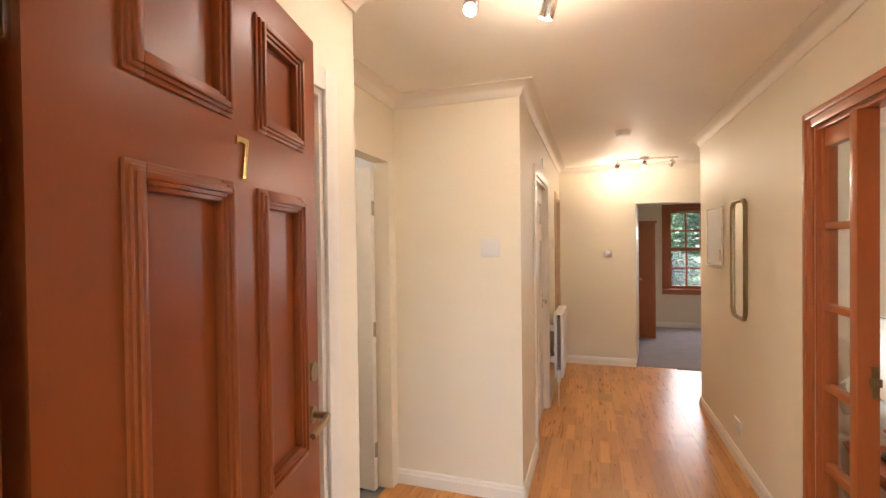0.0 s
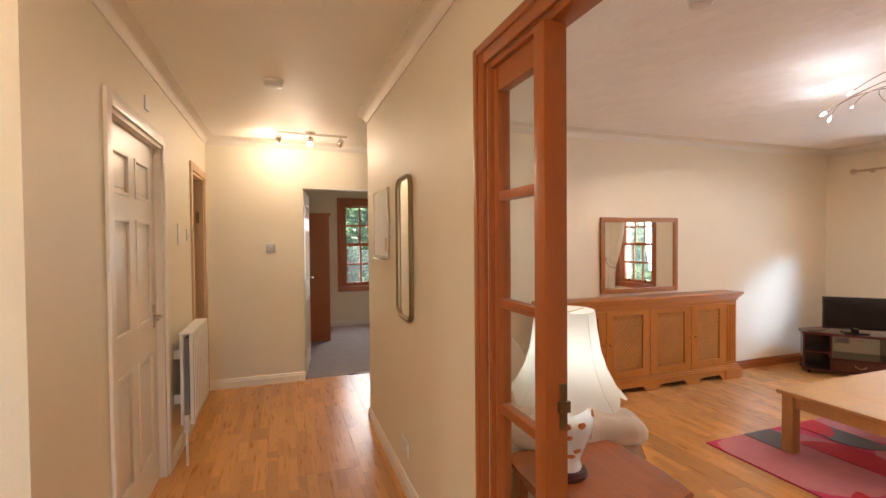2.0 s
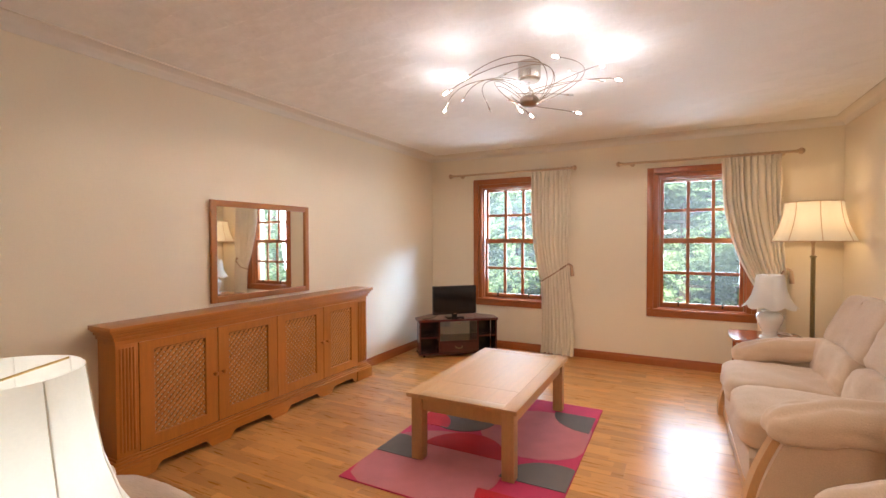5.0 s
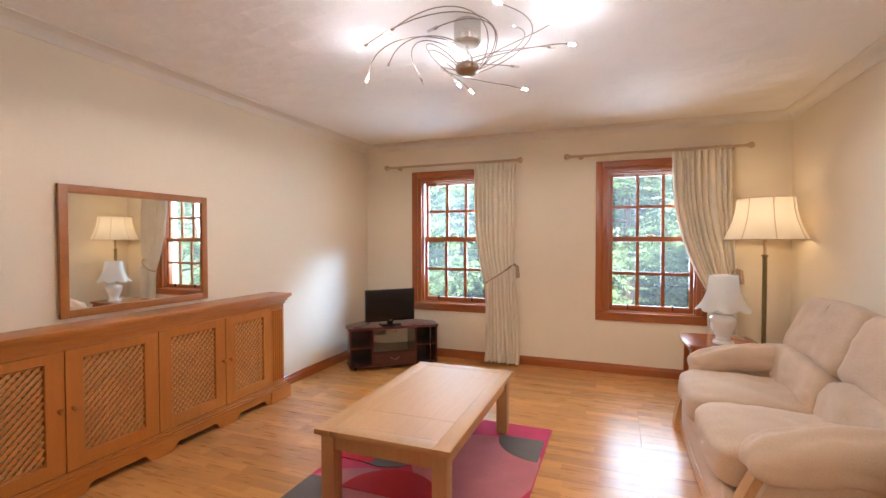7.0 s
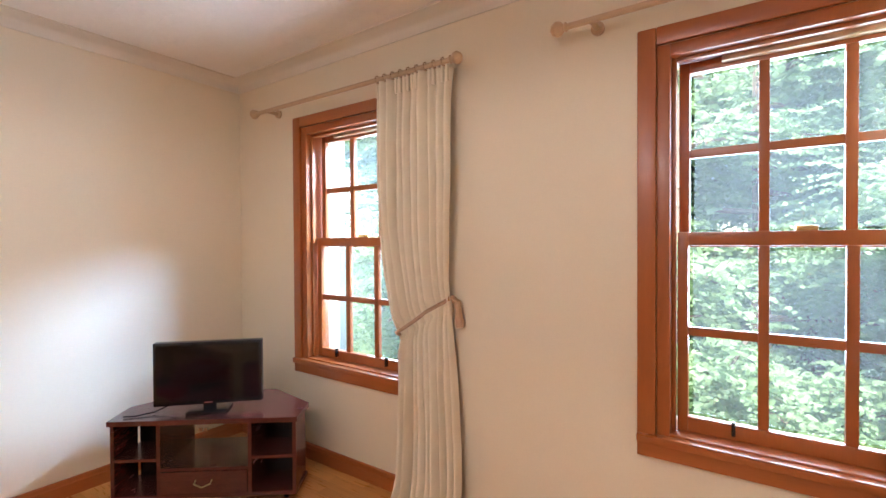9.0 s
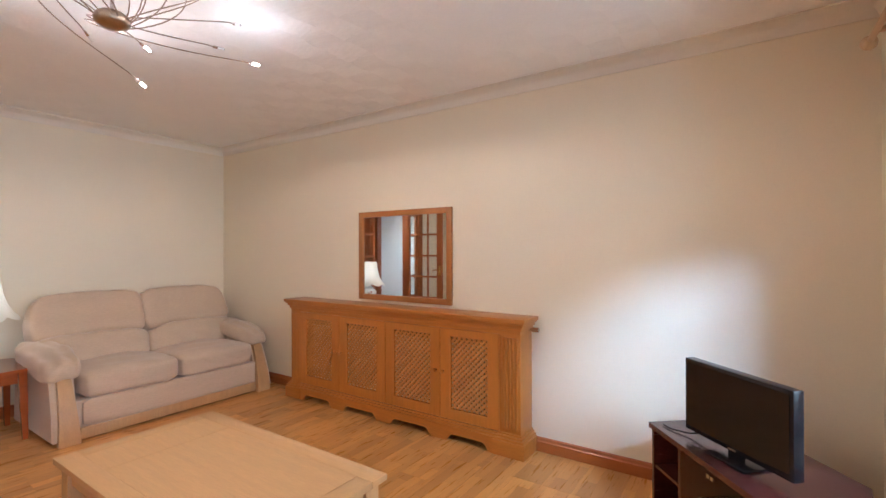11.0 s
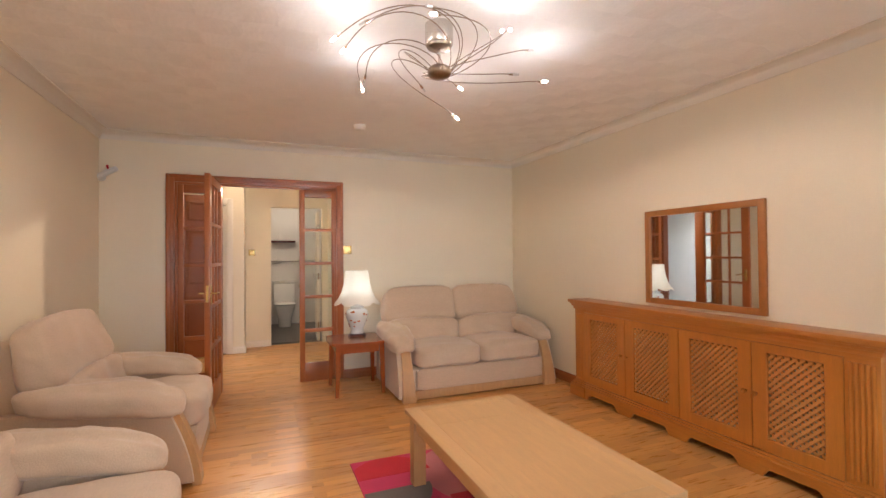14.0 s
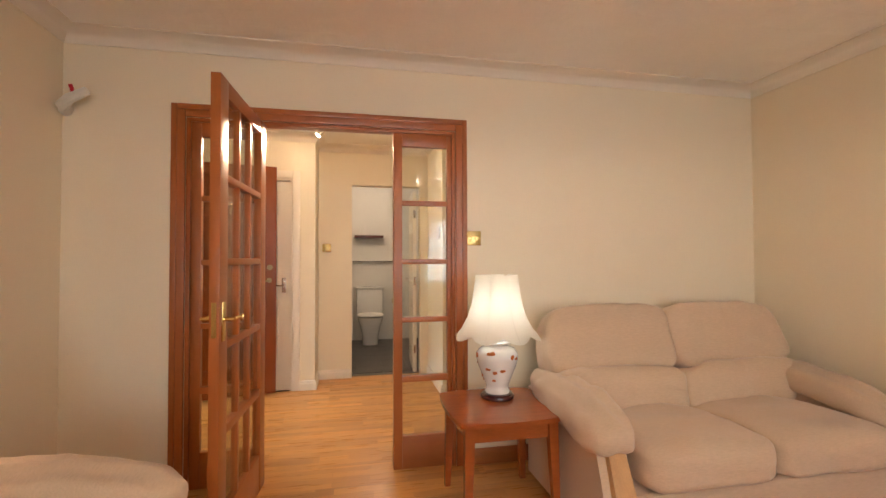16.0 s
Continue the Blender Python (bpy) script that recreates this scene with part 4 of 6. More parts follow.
def radiator_cover():
    """Oak cover with four lattice doors, against the north wall; origin at its west front foot."""
    c = thing("radiator_cover", "honey oak radiator cover with four diamond lattice doors", "radiator cover", pose(2.93, 5.06, 0))
    L, D = 2.265, LY1 - 5.06
    for o, z0, z1 in ((0.012, 0.80, 0.825), (0.024, 0.825, 0.845), (0.036, 0.845, 0.858), (0.048, 0.858, 0.885)):
        part("top_board" if z1 > 0.87 else "cornice_moulding", boxes((-o, L + o, -o, D, z0, z1), bev=0.004), PINEH, c)
    part("frieze", boxes((0.0, L, 0.0, D, 0.775, 0.80)), PINEH, c)
    # dark sheet before the wall, painted as the shade inside the cover
    part("painted_shade_sheet", boxes((0.12, L - 0.14, D - 0.02, D - 0.004, 0.06, 0.775)), DARKIN, c, "dark sheet painted as the shade inside the cover")
    for x0, x1 in ((0.0, 0.12), (L - 0.15, L)):
        pil = part("pilaster", boxes((x0, x1, 0.0, D, 0.14, 0.775), bev=0.002), PINEV, c)
        for k in range(5):
            w = (x1 - x0 - 0.03) / 5
            bm = bmesh.new()
            tube(bm, [(x0 + 0.015 + w * (k + 0.5), 0.0, 0.17), (x0 + 0.015 + w * (k + 0.5), 0.0, 0.755)], w * 0.40, 8)
            part("flute", bm, PINEV, pil)
        bm = bmesh.new()
        for o, z0, z1 in ((0.038, 0.0, 0.095), (0.030, 0.095, 0.112), (0.018, 0.112, 0.128), (0.008, 0.128, 0.142)):
            box(bm, x0 - o, x1 + o, -o, D, z0, z1, bev=0.003)
        part("plinth_block", bm, PINEH, c)
    xs = [0.12, 0.624, 1.134, 1.648, L - 0.15]
    bm = bmesh.new()
    for a, b in zip(xs, xs[1:]):
        n, pts = 8, [(a, 0.095)]
        m0, m1 = a + 0.07, b - 0.07
        pts += [(a, 0.0), (m0, 0.0)] + [(m0 + 0.05 * k / n, 0.05 * math.sin(math.pi / 2 * k / n)) for k in range(1, n + 1)]
        pts += [(m1 - 0.05 * (n - k) / n, 0.05 * math.sin(math.pi / 2 * (n - k) / n)) for k in range(0, n)] + [(m1, 0.0), (b, 0.0), (b, 0.095)]
        extrude_poly(bm, pts, "y", -0.028, -0.006)
    part("apron", bm, PINEH, c)
    bm = bmesh.new()
    for o, z0, z1 in ((0.034, 0.095, 0.108), (0.024, 0.108, 0.124), (0.012, 0.124, 0.138)):
        box(bm, 0.12, L - 0.15, -o, 0.0, z0, z1, bev=0.003)
    part("base_moulding", bm, PINEH, c)
    for i, (a, b) in enumerate(zip(xs, xs[1:])):
        a, b = a + 0.002, b - 0.002
        z0, z1, st, rl = 0.14, 0.773, 0.088, 0.075
        d = part("cover_door", window_board(a, b, z0, z1, a + st, b - st, z0 + rl, z1 - rl + 0.02, -0.004, 0.016), PINEV, c, soft=False)
        u0, u1, v0, v1 = a + st, b - st, z0 + rl, z1 - rl + 0.02
        bm = bmesh.new()
        for lay, sg in ((0.006, 1), (0.012, -1)):
            k = -(v1 - v0)
            while k < (u1 - u0):
                # strip x - u0 = k + (z - v0) for sg 1, mirrored for sg -1
                t0, t1 = max(0, -k), min(v1 - v0, (u1 - u0) - k)
                if t1 - t0 > 0.012:
                    xa, xb = k + t0, k + t1
                    if sg < 0:
                        xa, xb = (u1 - u0) - xa, (u1 - u0) - xb
                    hw = 0.0058
                    p = [(u0 + xa - hw * sg, v0 + t0 + hw), (u0 + xa + hw * sg, v0 + t0 - hw), (u0 + xb + hw * sg, v0 + t1 - hw), (u0 + xb - hw * sg, v0 + t1 + hw)]
                    extrude_poly(bm, p if sg > 0 else list(reversed(p)), "y", lay, lay + 0.006)
                k += 0.039
        part("lattice", bm, LATT, d, "diamond lattice grille")
        kx = b - 0.03 if i % 2 == 0 else a + 0.03
        bm = solid_lathe([(0.006, 0), (0.006, 0.014), (0.014, 0.02), (0.015, 0.028), (0.008, 0.034)], 12)
        part("knob", moved(bm, pose(kx, -0.004, 0.47, 90, 0, 0)), PINEV, d)
    rd = part("hidden_radiator", boxes((0.20, L - 0.22, 0.085, 0.125, 0.12, 0.66), bev=0.008), RADM, c, "white panel radiator behind the lattice")
    for k in range(44):
        x = 0.22 + k * 0.043
        part("radiator_rib", boxes((x, x + 0.022, 0.078, 0.088, 0.15, 0.63)), RADM, rd, soft=False)
    bm = bmesh.new()
    tube(bm, [(L + 0.0, D - 0.05, 0.80), (L + 0.055, D - 0.05, 0.80)], 0.009, 8)
    tube(bm, [(L + 0.03, D - 0.05, 0.80), (L + 0.07, D - 0.05, 0.80)], 0.016, 10)
    part("valve_pipe", bm, CHROME, c)
    return c


radiator_cover()


def framed_mirror():
    m = thing("wall_mirror", "rectangular mirror in a honey wood frame above the radiator cover", "mirror", pose(4.10, LY1, 1.278))
    hw, hh, f = 0.472, 0.368, 0.045
    for a, b, c, d in ((-hw, -hw + f, -hh, hh), (hw - f, hw, -hh, hh)):
        part("frame_side", boxes((a, b, -0.028, -0.002, c, d), bev=0.005), FRAMEW, m)
    for c, d in ((-hh, -hh + f), (hh - f, hh)):
        part("frame_rail", boxes((-hw + f, hw - f, -0.028, -0.002, c, d), bev=0.005), FRAMEW, m)
    part("glass", boxes((-hw + f, hw - f, -0.014, -0.008, -hh + f, hh - f)), MIRROR, m, "clear mirror glass")
    return m


framed_mirror()


def coffee_table():
    t = thing("coffee_table", "pale beech rectangular coffee table standing on the rug", "table", pose(4.545, 3.435, 0.012))
    hl, hw = 0.645, 0.352
    top = part("tabletop", boxes((-hl + 0.085, hl - 0.085, -hw + 0.085, hw - 0.085, 0.388, 0.4115)), BEECH, t)
    for a, b, c, d in ((-hl, hl, -hw, -hw + 0.085), (-hl, hl, hw - 0.085, hw)):
        part("border_board", boxes((a, b, c, d, 0.385, 0.412), bev=0.004), BEECH, t)
    for a, b in ((-hl, -hl + 0.085), (hl - 0.085, hl)):
        part("breadboard_end", boxes((a + 0.001, b, -hw + 0.085, hw - 0.085, 0.385, 0.412), bev=0.003), BEECHV, t)
    part("centre_seam", boxes((-hl + 0.31, -hl + 0.312, -hw + 0.085, hw - 0.085, 0.411, 0.4122)), BEECHV, top)
    for sx in (-1, 1):
        for sy in (-1, 1):
            x, y = sx * (hl - 0.06), sy * (hw - 0.06)
            part("leg", boxes((x - 0.036, x + 0.036, y - 0.036, y + 0.036, 0, 0.385), bev=0.004), BEECHV, t)
    for sy in (-1, 1):
        y = sy * (hw - 0.05)
        part("apron", boxes((-hl + 0.096, hl - 0.096, y - 0.011, y + 0.011, 0.305, 0.385)), BEECH, t)
    for sx in (-1, 1):
        x = sx * (hl - 0.05)
        part("apron", boxes((x - 0.011, x + 0.011, -hw + 0.096, hw - 0.096, 0.305, 0.385)), BEECHV, t)
    return t


coffee_table()


def rug():
    r = thing("rug", "magenta and dusty pink wool rug with grey and red curved shapes", "rug", pose(4.425, 3.43, 0))
    hx, hy = 0.865, 0.60
    part("woven_base", boxes((-hx, hx, -hy, hy, 0.0, 0.009), bev=0.003), RUGP, r)

    def clip_disc(cx, cy, rad, a0, a1, n=22):
        pts = []
        for k in range(n + 1):
            a = radians(a0 + (a1 - a0) * k / n)
            pts.append((min(hx - 0.004, max(-hx + 0.004, cx + rad * math.cos(a))), min(hy - 0.004, max(-hy + 0.004, cy + rad * math.sin(a)))))
        out = []
        for p in pts:
            if not out or (abs(p[0] - out[-1][0]) + abs(p[1] - out[-1][1])) > 0.004:
                out.append(p)
        if abs(out[0][0] - out[-1][0]) + abs(out[0][1] - out[-1][1]) < 0.004:
            out.pop()
        return out
    shapes = [(-0.50, 0.22, 0.46, 0, 360, RUGL), (0.22, -0.26, 0.40, 0, 360, RUGL), (0.56, 0.42, 0.40, 90, 270, RUGL), (-0.62, -0.40, 0.24, 90, 270, RUGR), (0.86, 0.05, 0.30, 90, 180, RUGL),
              (0.655, -0.58, 0.30, 90, 180, RUGG), (-0.28, 0.10, 0.27, -90, 90, RUGR), (-0.50, 0.56, 0.27, -90, 90, RUGG), (-0.46, -0.50, 0.28, -90, 90, RUGG), (0.22, 0.30, 0.24, 90, 270, RUGG), (0.0, 0.58, 0.24, -90, 90, RUGR)]
    for i, (cx, cy, rad, a0, a1, m) in enumerate(shapes):
        pts = clip_disc(cx, cy, rad, a0, a1)
        if a1 - a0 < 100:
            pts.append((max(-hx + 0.004, min(hx - 0.004, cx)), max(-hy + 0.004, cy)))
        bm = bmesh.new()
        extrude_poly(bm, pts, "z", 0.008, 0.0098 + 0.0004 * i)
        part("woven_shape", bm, m, r, soft=False)
    return r


rug()


def sofa(name, seats, w, m, label, category, group=""):
    """Cream sofa or armchair facing +y, its back at y -0.5. w: width over the arms."""
    s = thing(name, label, category, m, group)
    aw = 0.20
    iw = w - 2 * aw
    cw = iw / seats
    bw = (w - 0.14) / seats
    rnd = random.Random(len(name) + seats)
    part("base", boxes((-w / 2 + 0.10, w / 2 - 0.10, -0.36, 0.44, 0.05, 0.27), bev=0.012), FABRIC, s)
    part("front_panel", moved(cushion(iw + 0.01, 0.05, 0.20, 10, 6, 0.002), pose(0, 0.455, 0.185)), FABRIC, s)
    part("front_rail", boxes((-iw / 2 - 0.02, iw / 2 + 0.02, 0.440, 0.482, 0.012, 0.09), bev=0.006), TRIMW, s, "light beech rail")
    for k in range(seats):
        x = -iw / 2 + (k + 0.5) * cw
        bm = cushion(cw + 0.006, 0.74, 0.19, 6.5, 20, 0.010, rnd.random() * 9, 0.024)
        for v in bm.verts:
            fr = max(0.0, v.co.y / 0.37 - 0.5)
            v.co.z -= 0.05 * fr * fr * (1 if v.co.z > 0 else 0.2)
            v.co.z += 0.007 * math.sin(v.co.y * 26 + 3 * v.co.x) * max(0, 1 - abs(v.co.x) / (cw * 0.5)) * (1 if v.co.z > 0 else 0)
        part("seat_cushion", moved(bm, pose(x, 0.145, 0.362, 2, 0, 0)), FABRIC, s)
    for k in range(seats):
        x = -bw * seats / 2 + (k + 0.5) * bw
        out = 0.0 if seats == 1 else math.copysign(1.0, x)
        bm = cushion(bw + 0.014, 0.21, 0.275, 4.4, 20, 0.012, rnd.random() * 9, 0.0)
        for v in bm.verts:                       # a full roll that sags at its ends and is dimpled by a few tucks
            e = v.co.x / (bw / 2)
            v.co.z -= 0.020 * e * e * (1 if v.co.z > 0 else 0.3)
            v.co.y += 0.012 * math.sin(e * 7 + k) * max(0, v.co.y / 0.1) * 0.6
            v.co.z += 0.02 * max(0, e * out) if out else 0.0
        part("lumbar_cushion", moved(bm, pose(x, -0.14, 0.52, 13, 0, 0)), FABRIC, s)
        bm = cushion(bw + 0.014, 0.20, 0.39, 6.5, 20, 0.010, rnd.random() * 9)
        for v in bm.verts:                       # thick low down where it rolls over the lumbar cushion, thinner at the top
            f = v.co.z / 0.195
            e = v.co.x / (bw / 2)
            v.co.y *= 1.0 - 0.22 * max(0, f) + 0.30 * max(0, -f) - 0.25 * max(0, -f - 0.75) * 4
            v.co.z += 0.014 * math.sin(e * 4.0 + k * 2.1) * max(0, -f) - 0.020 * e * e * max(0, f)
            if seats == 1:
                v.co.x *= 1 - 0.07 * max(0, f)
            elif e * out > 0:
                v.co.x -= out * 0.05 * max(0, f)
        part("back_cushion", moved(bm, pose(x, -0.272, 0.785, 16, 0, 0)), FABRIC, s)
    bm = cushion(w - 0.17, 0.12, 0.80, 9, 10, 0.003, 3)
    for v in bm.verts:
        v.co.x *= 1 - 0.10 * max(0, v.co.z) / 0.40
    part("back_frame", moved(bm, pose(0, -0.352, 0.475, 13, 0, 0)), FABRIC, s)
    n = 12
    curve = [(0.515 - 0.145 * (k / n) ** 1.7, 0.47 * k / n) for k in range(n + 1)]
    for sx in (-1, 1):
        x = sx * (w / 2 - aw / 2 - 0.005)
        bm = bmesh.new()
        extrude_poly(bm, [(-0.36, 0.03)] + [(y - 0.035, max(0.03, z)) for y, z in curve] + [(0.30, 0.51), (-0.40, 0.51)], "x", -0.07, 0.07)
        for v in bm.verts:
            v.co.x += sx * 0.018 * (1 - v.co.z / 0.5)
        bmesh.ops.bevel(bm, geom=bm.edges[:], offset=0.008, segments=1, affect="EDGES")
        part("arm_side", moved(bm, pose(x, 0, 0)), FABRIC, s)
        bm = cushion(aw + 0.06, 0.77, 0.15, 3.6, 20, 0.014, rnd.random() * 9, 0.012)
        for v in bm.verts:
            f = (v.co.y + 0.40) / 0.80
            v.co.z += 0.045 * max(0, 1 - f) ** 1.3 - 0.055 * max(0, f - 0.62) / 0.38
            v.co.z -= 0.03 * max(0.0, v.co.x * sx / 0.12) * (0.4 + 0.6 * f)
            v.co.x *= 0.90 + 0.12 * f
            v.co.z += 0.006 * math.sin(v.co.x * 60 + v.co.y * 5) * (1 if v.co.z > 0 else 0)
        part("arm_pad", moved(bm, pose(x, 0.04, 0.528)), FABRIC, s)
        bm = bmesh.new()
        extrude_poly(bm, curve + [(y - 0.045, z) for y, z in reversed(curve)], "x", -0.06, 0.06)
        for v in bm.verts:
            g = max(0, 1 - v.co.z / 0.47)
            v.co.x *= 0.64 + 0.42 * g ** 1.3
        bmesh.ops.bevel(bm, geom=[e for e in bm.edges if abs(e.verts[0].co.x - e.verts[1].co.x) < 0.02], offset=0.004, segments=1, affect="EDGES")
        part("arm_trim", moved(bm, pose(x - sx * 0.005, 0, 0.0)), TRIMW, s, "light beech curved arm front")
    for sx in (-1, 1):
        part("foot", boxes((sx * (w / 2 - 0.2) - 0.03, sx * (w / 2 - 0.2) + 0.03, -0.34, -0.28, 0, 0.06)), TRIMW, s)
    return s


sofa2 = sofa("sofa", 2, 1.70, pose(2.075, 4.275, 0, 0, 0, -90), "cream chenille two-seat sofa with light beech arm fronts", "sofa", "cream sofas")
copy_thing(sofa2, pose(4.92, 1.515, 0, 0, 0, 0))
sofa("armchair", 1, 1.06, pose(2.985, 1.48, 0, 0, 0, 0), "cream chenille armchair with light beech arm fronts", "armchair")


def end_table(m, label):
    t = thing("end_table", label, "side table", m, "cherry end tables")
    bm = bmesh.new()
    n, hw = 8, 0.255
    pts = []
    for k in range(4):
        c = [(1, 1), (-1, 1), (-1, -1), (1, -1)][k]
        d = [(-1, 0), (0, -1), (1, 0), (0, 1)][k]
        for j in range(n):
            f = j / n * 2 - 1
            bow = 0.022 * (1 - f * f)
            nx, ny = [(0, 1), (-1, 0), (0, -1), (1, 0)][k]
            pts.append((c[0] * hw + d[0] * (f + 1) * hw + nx * bow, c[1] * hw + d[1] * (f + 1) * hw + ny * bow))
    extrude_poly(bm, pts, "z", 0.478, 0.50)
    bmesh.ops.bevel(bm, geom=[e for e in bm.edges if abs(e.verts[0].co.z - e.verts[1].co.z) < 1e-5], offset=0.006, segments=2, affect="EDGES")
    part("tabletop", bm, CHERRY, t)
    for sx in (-1, 1):
        for sy in (-1, 1):
            bm = bmesh.new()
            x, y, a, b = sx * 0.205, sy * 0.205, 0.024, 0.015
            lo = [bm.verts.new((x + sx * 0.014 + p * b, y + sy * 0.014 + q * b, 0)) for p, q in ((-1, -1), (1, -1), (1, 1), (-1, 1))]
            hi = [bm.verts.new((x + p * a, y + q * a, 0.478)) for p, q in ((-1, -1), (1, -1), (1, 1), (-1, 1))]
            bm.faces.new(lo)
            bm.faces.new(hi)
            for k in range(4):
                bm.faces.new((lo[k], lo[(k + 1) % 4], hi[(k + 1) % 4], hi[k]))
            part("leg", bm, CHERRY, t, soft=False)
    for a, b, c, d in ((-0.18, 0.18, -0.215, -0.197), (-0.18, 0.18, 0.197, 0.215), (-0.215, -0.197, -0.18, 0.18), (0.197, 0.215, -0.18, 0.18)):
        part("apron", boxes((a, b, c, d, 0.395, 0.478)), CHERRY, t)
    return t


et1 = end_table(pose(1.945, 3.185, 0), "square cherry-stained end table beside the sofa")
copy_thing(et1, pose(6.36, 1.62, 0))["label"] = "square cherry-stained end table beneath the window"


def scallop(seg, depth):
    """Flared, scalloped lower edge for a bell shade of eight gores."""
    def f(a, i):
        g = abs(math.cos(4 * a))
        return (1.0 + (0.10 * g if i == 0 else 0.05 * g if i == 1 else 0.015 * g), (-depth * g if i == 0 else -depth * 0.4 * g if i == 1 else 0.0))
    return f


def table_lamp(m, label, shade, body, lit):
    t = thing("table_lamp", label, "lamp", m, "table lamps")
    part("base_ring", solid_lathe([(0.074, 0), (0.078, 0.006), (0.076, 0.018), (0.068, 0.022), (0.070, 0.027), (0.06, 0.03)], 24), ROSE if lit else CERAM, t, "dark wooden foot" if lit else "")
    b = part("vase_body", solid_lathe([(0.056, 0.03), (0.058, 0.042), (0.052, 0.056), (0.054, 0.075), (0.070, 0.12), (0.088, 0.17), (0.098, 0.21), (0.097, 0.24), (0.080, 0.264), (0.056, 0.275), (0.055, 0.282), (0.064, 0.288), (0.064, 0.296), (0.034, 0.302)], 28), body, t)
    if lit:
        rnd = random.Random(3)
        for k in range(26):
            a, z = rnd.uniform(0, 6.28), rnd.uniform(0.09, 0.25)
            prf = [(0.056, 0.08), (0.070, 0.12), (0.088, 0.17), (0.098, 0.21), (0.097, 0.24), (0.080, 0.264)]
            r = next(r0 + (r1 - r0) * (z - z0) / (z1 - z0) for (r0, z0), (r1, z1) in zip(prf, prf[1:]) if z <= z1)
            bm = bmesh.new()
            bmesh.ops.create_icosphere(bm, subdivisions=2, radius=1)
            s1, s2 = rnd.uniform(0.008, 0.017), rnd.uniform(0.006, 0.014)
            m2 = Matrix.Translation((math.cos(a) * r, math.sin(a) * r, z)) @ pose(0, 0, 0, 0, 0, math.degrees(a)) @ Matrix.Diagonal((0.0035, s1, s2, 1))
            for v in bm.verts:
                v.co *= 1 + 0.35 * noise.noise(v.co * 2.3 + Vector((k, 0, 0)))
            part("painted_flower", moved(bm, m2), PINKC, b)
    cap = bmesh.new()
    lathe(cap, [(0.034, 0.30), (0.04, 0.305), (0.03, 0.325), (0.012, 0.335), (0.008, 0.37), (0.008, 0.42)], 16)
    part("neck", cap, body, t)
    bm = bmesh.new()
    prof = [(0.186, 0.345), (0.162, 0.375), (0.137, 0.43), (0.118, 0.50), (0.107, 0.58), (0.099, 0.655)]
    lathe(bm, prof, 64, flute=scallop(64, 0.03))
    part("shade", bm, shade, t, "bell-shaped silk shade with scalloped edge")
    for k in range(8):
        a = 2 * math.pi * (k + 0.0) / 8
        bm = bmesh.new()
        tube(bm, [(math.cos(a) * r * (1.10 if i == 0 else 1.05 if i == 1 else 1.015), math.sin(a) * r * (1.10 if i == 0 else 1.05 if i == 1 else 1.015), z - (0.03 if i == 0 else 0.012 if i == 1 else 0)) for i, (r, z) in enumerate(prof)], 0.0014, 5)
        part("shade_rib", bm, shade, t)
    bm = bmesh.new()
    for k in range(3):
        a = k * 2.094
        tube(bm, [(0, 0, 0.64), (math.cos(a) * 0.099, math.sin(a) * 0.099, 0.652)], 0.002, 5)
    part("shade_carrier", bm, BRASS, t)
    return t


table_lamp(pose(1.84, 3.22, 0.5, 0, 0, 12) @ Matrix.Diagonal((1.15, 1.15, 1.01, 1)), "lit table lamp with flowered china vase and cream bell shade", SHADE, CERAM, True)
table_lamp(pose(6.27, 1.61, 0.5) @ Matrix.Diagonal((1.0, 1.0, 0.84, 1)), "unlit white ceramic table lamp with white bell shade", SHADEW, CERAM, False)
cord = bmesh.new()
tube(cord, [(6.34, 1.60, 0.505), (6.42, 1.56, 0.51), (6.47, 1.50, 0.53), (6.50, 1.44, 0.52), (6.44, 1.42, 0.51), (6.47, 1.48, 0.515), (6.55, 1.50, 0.506), (6.60, 1.46, 0.506)], 0.004, 6)
tagged(part("lamp_cord", cord, PLASTIC), "coiled white lamp cord lying on the end table", "cord")


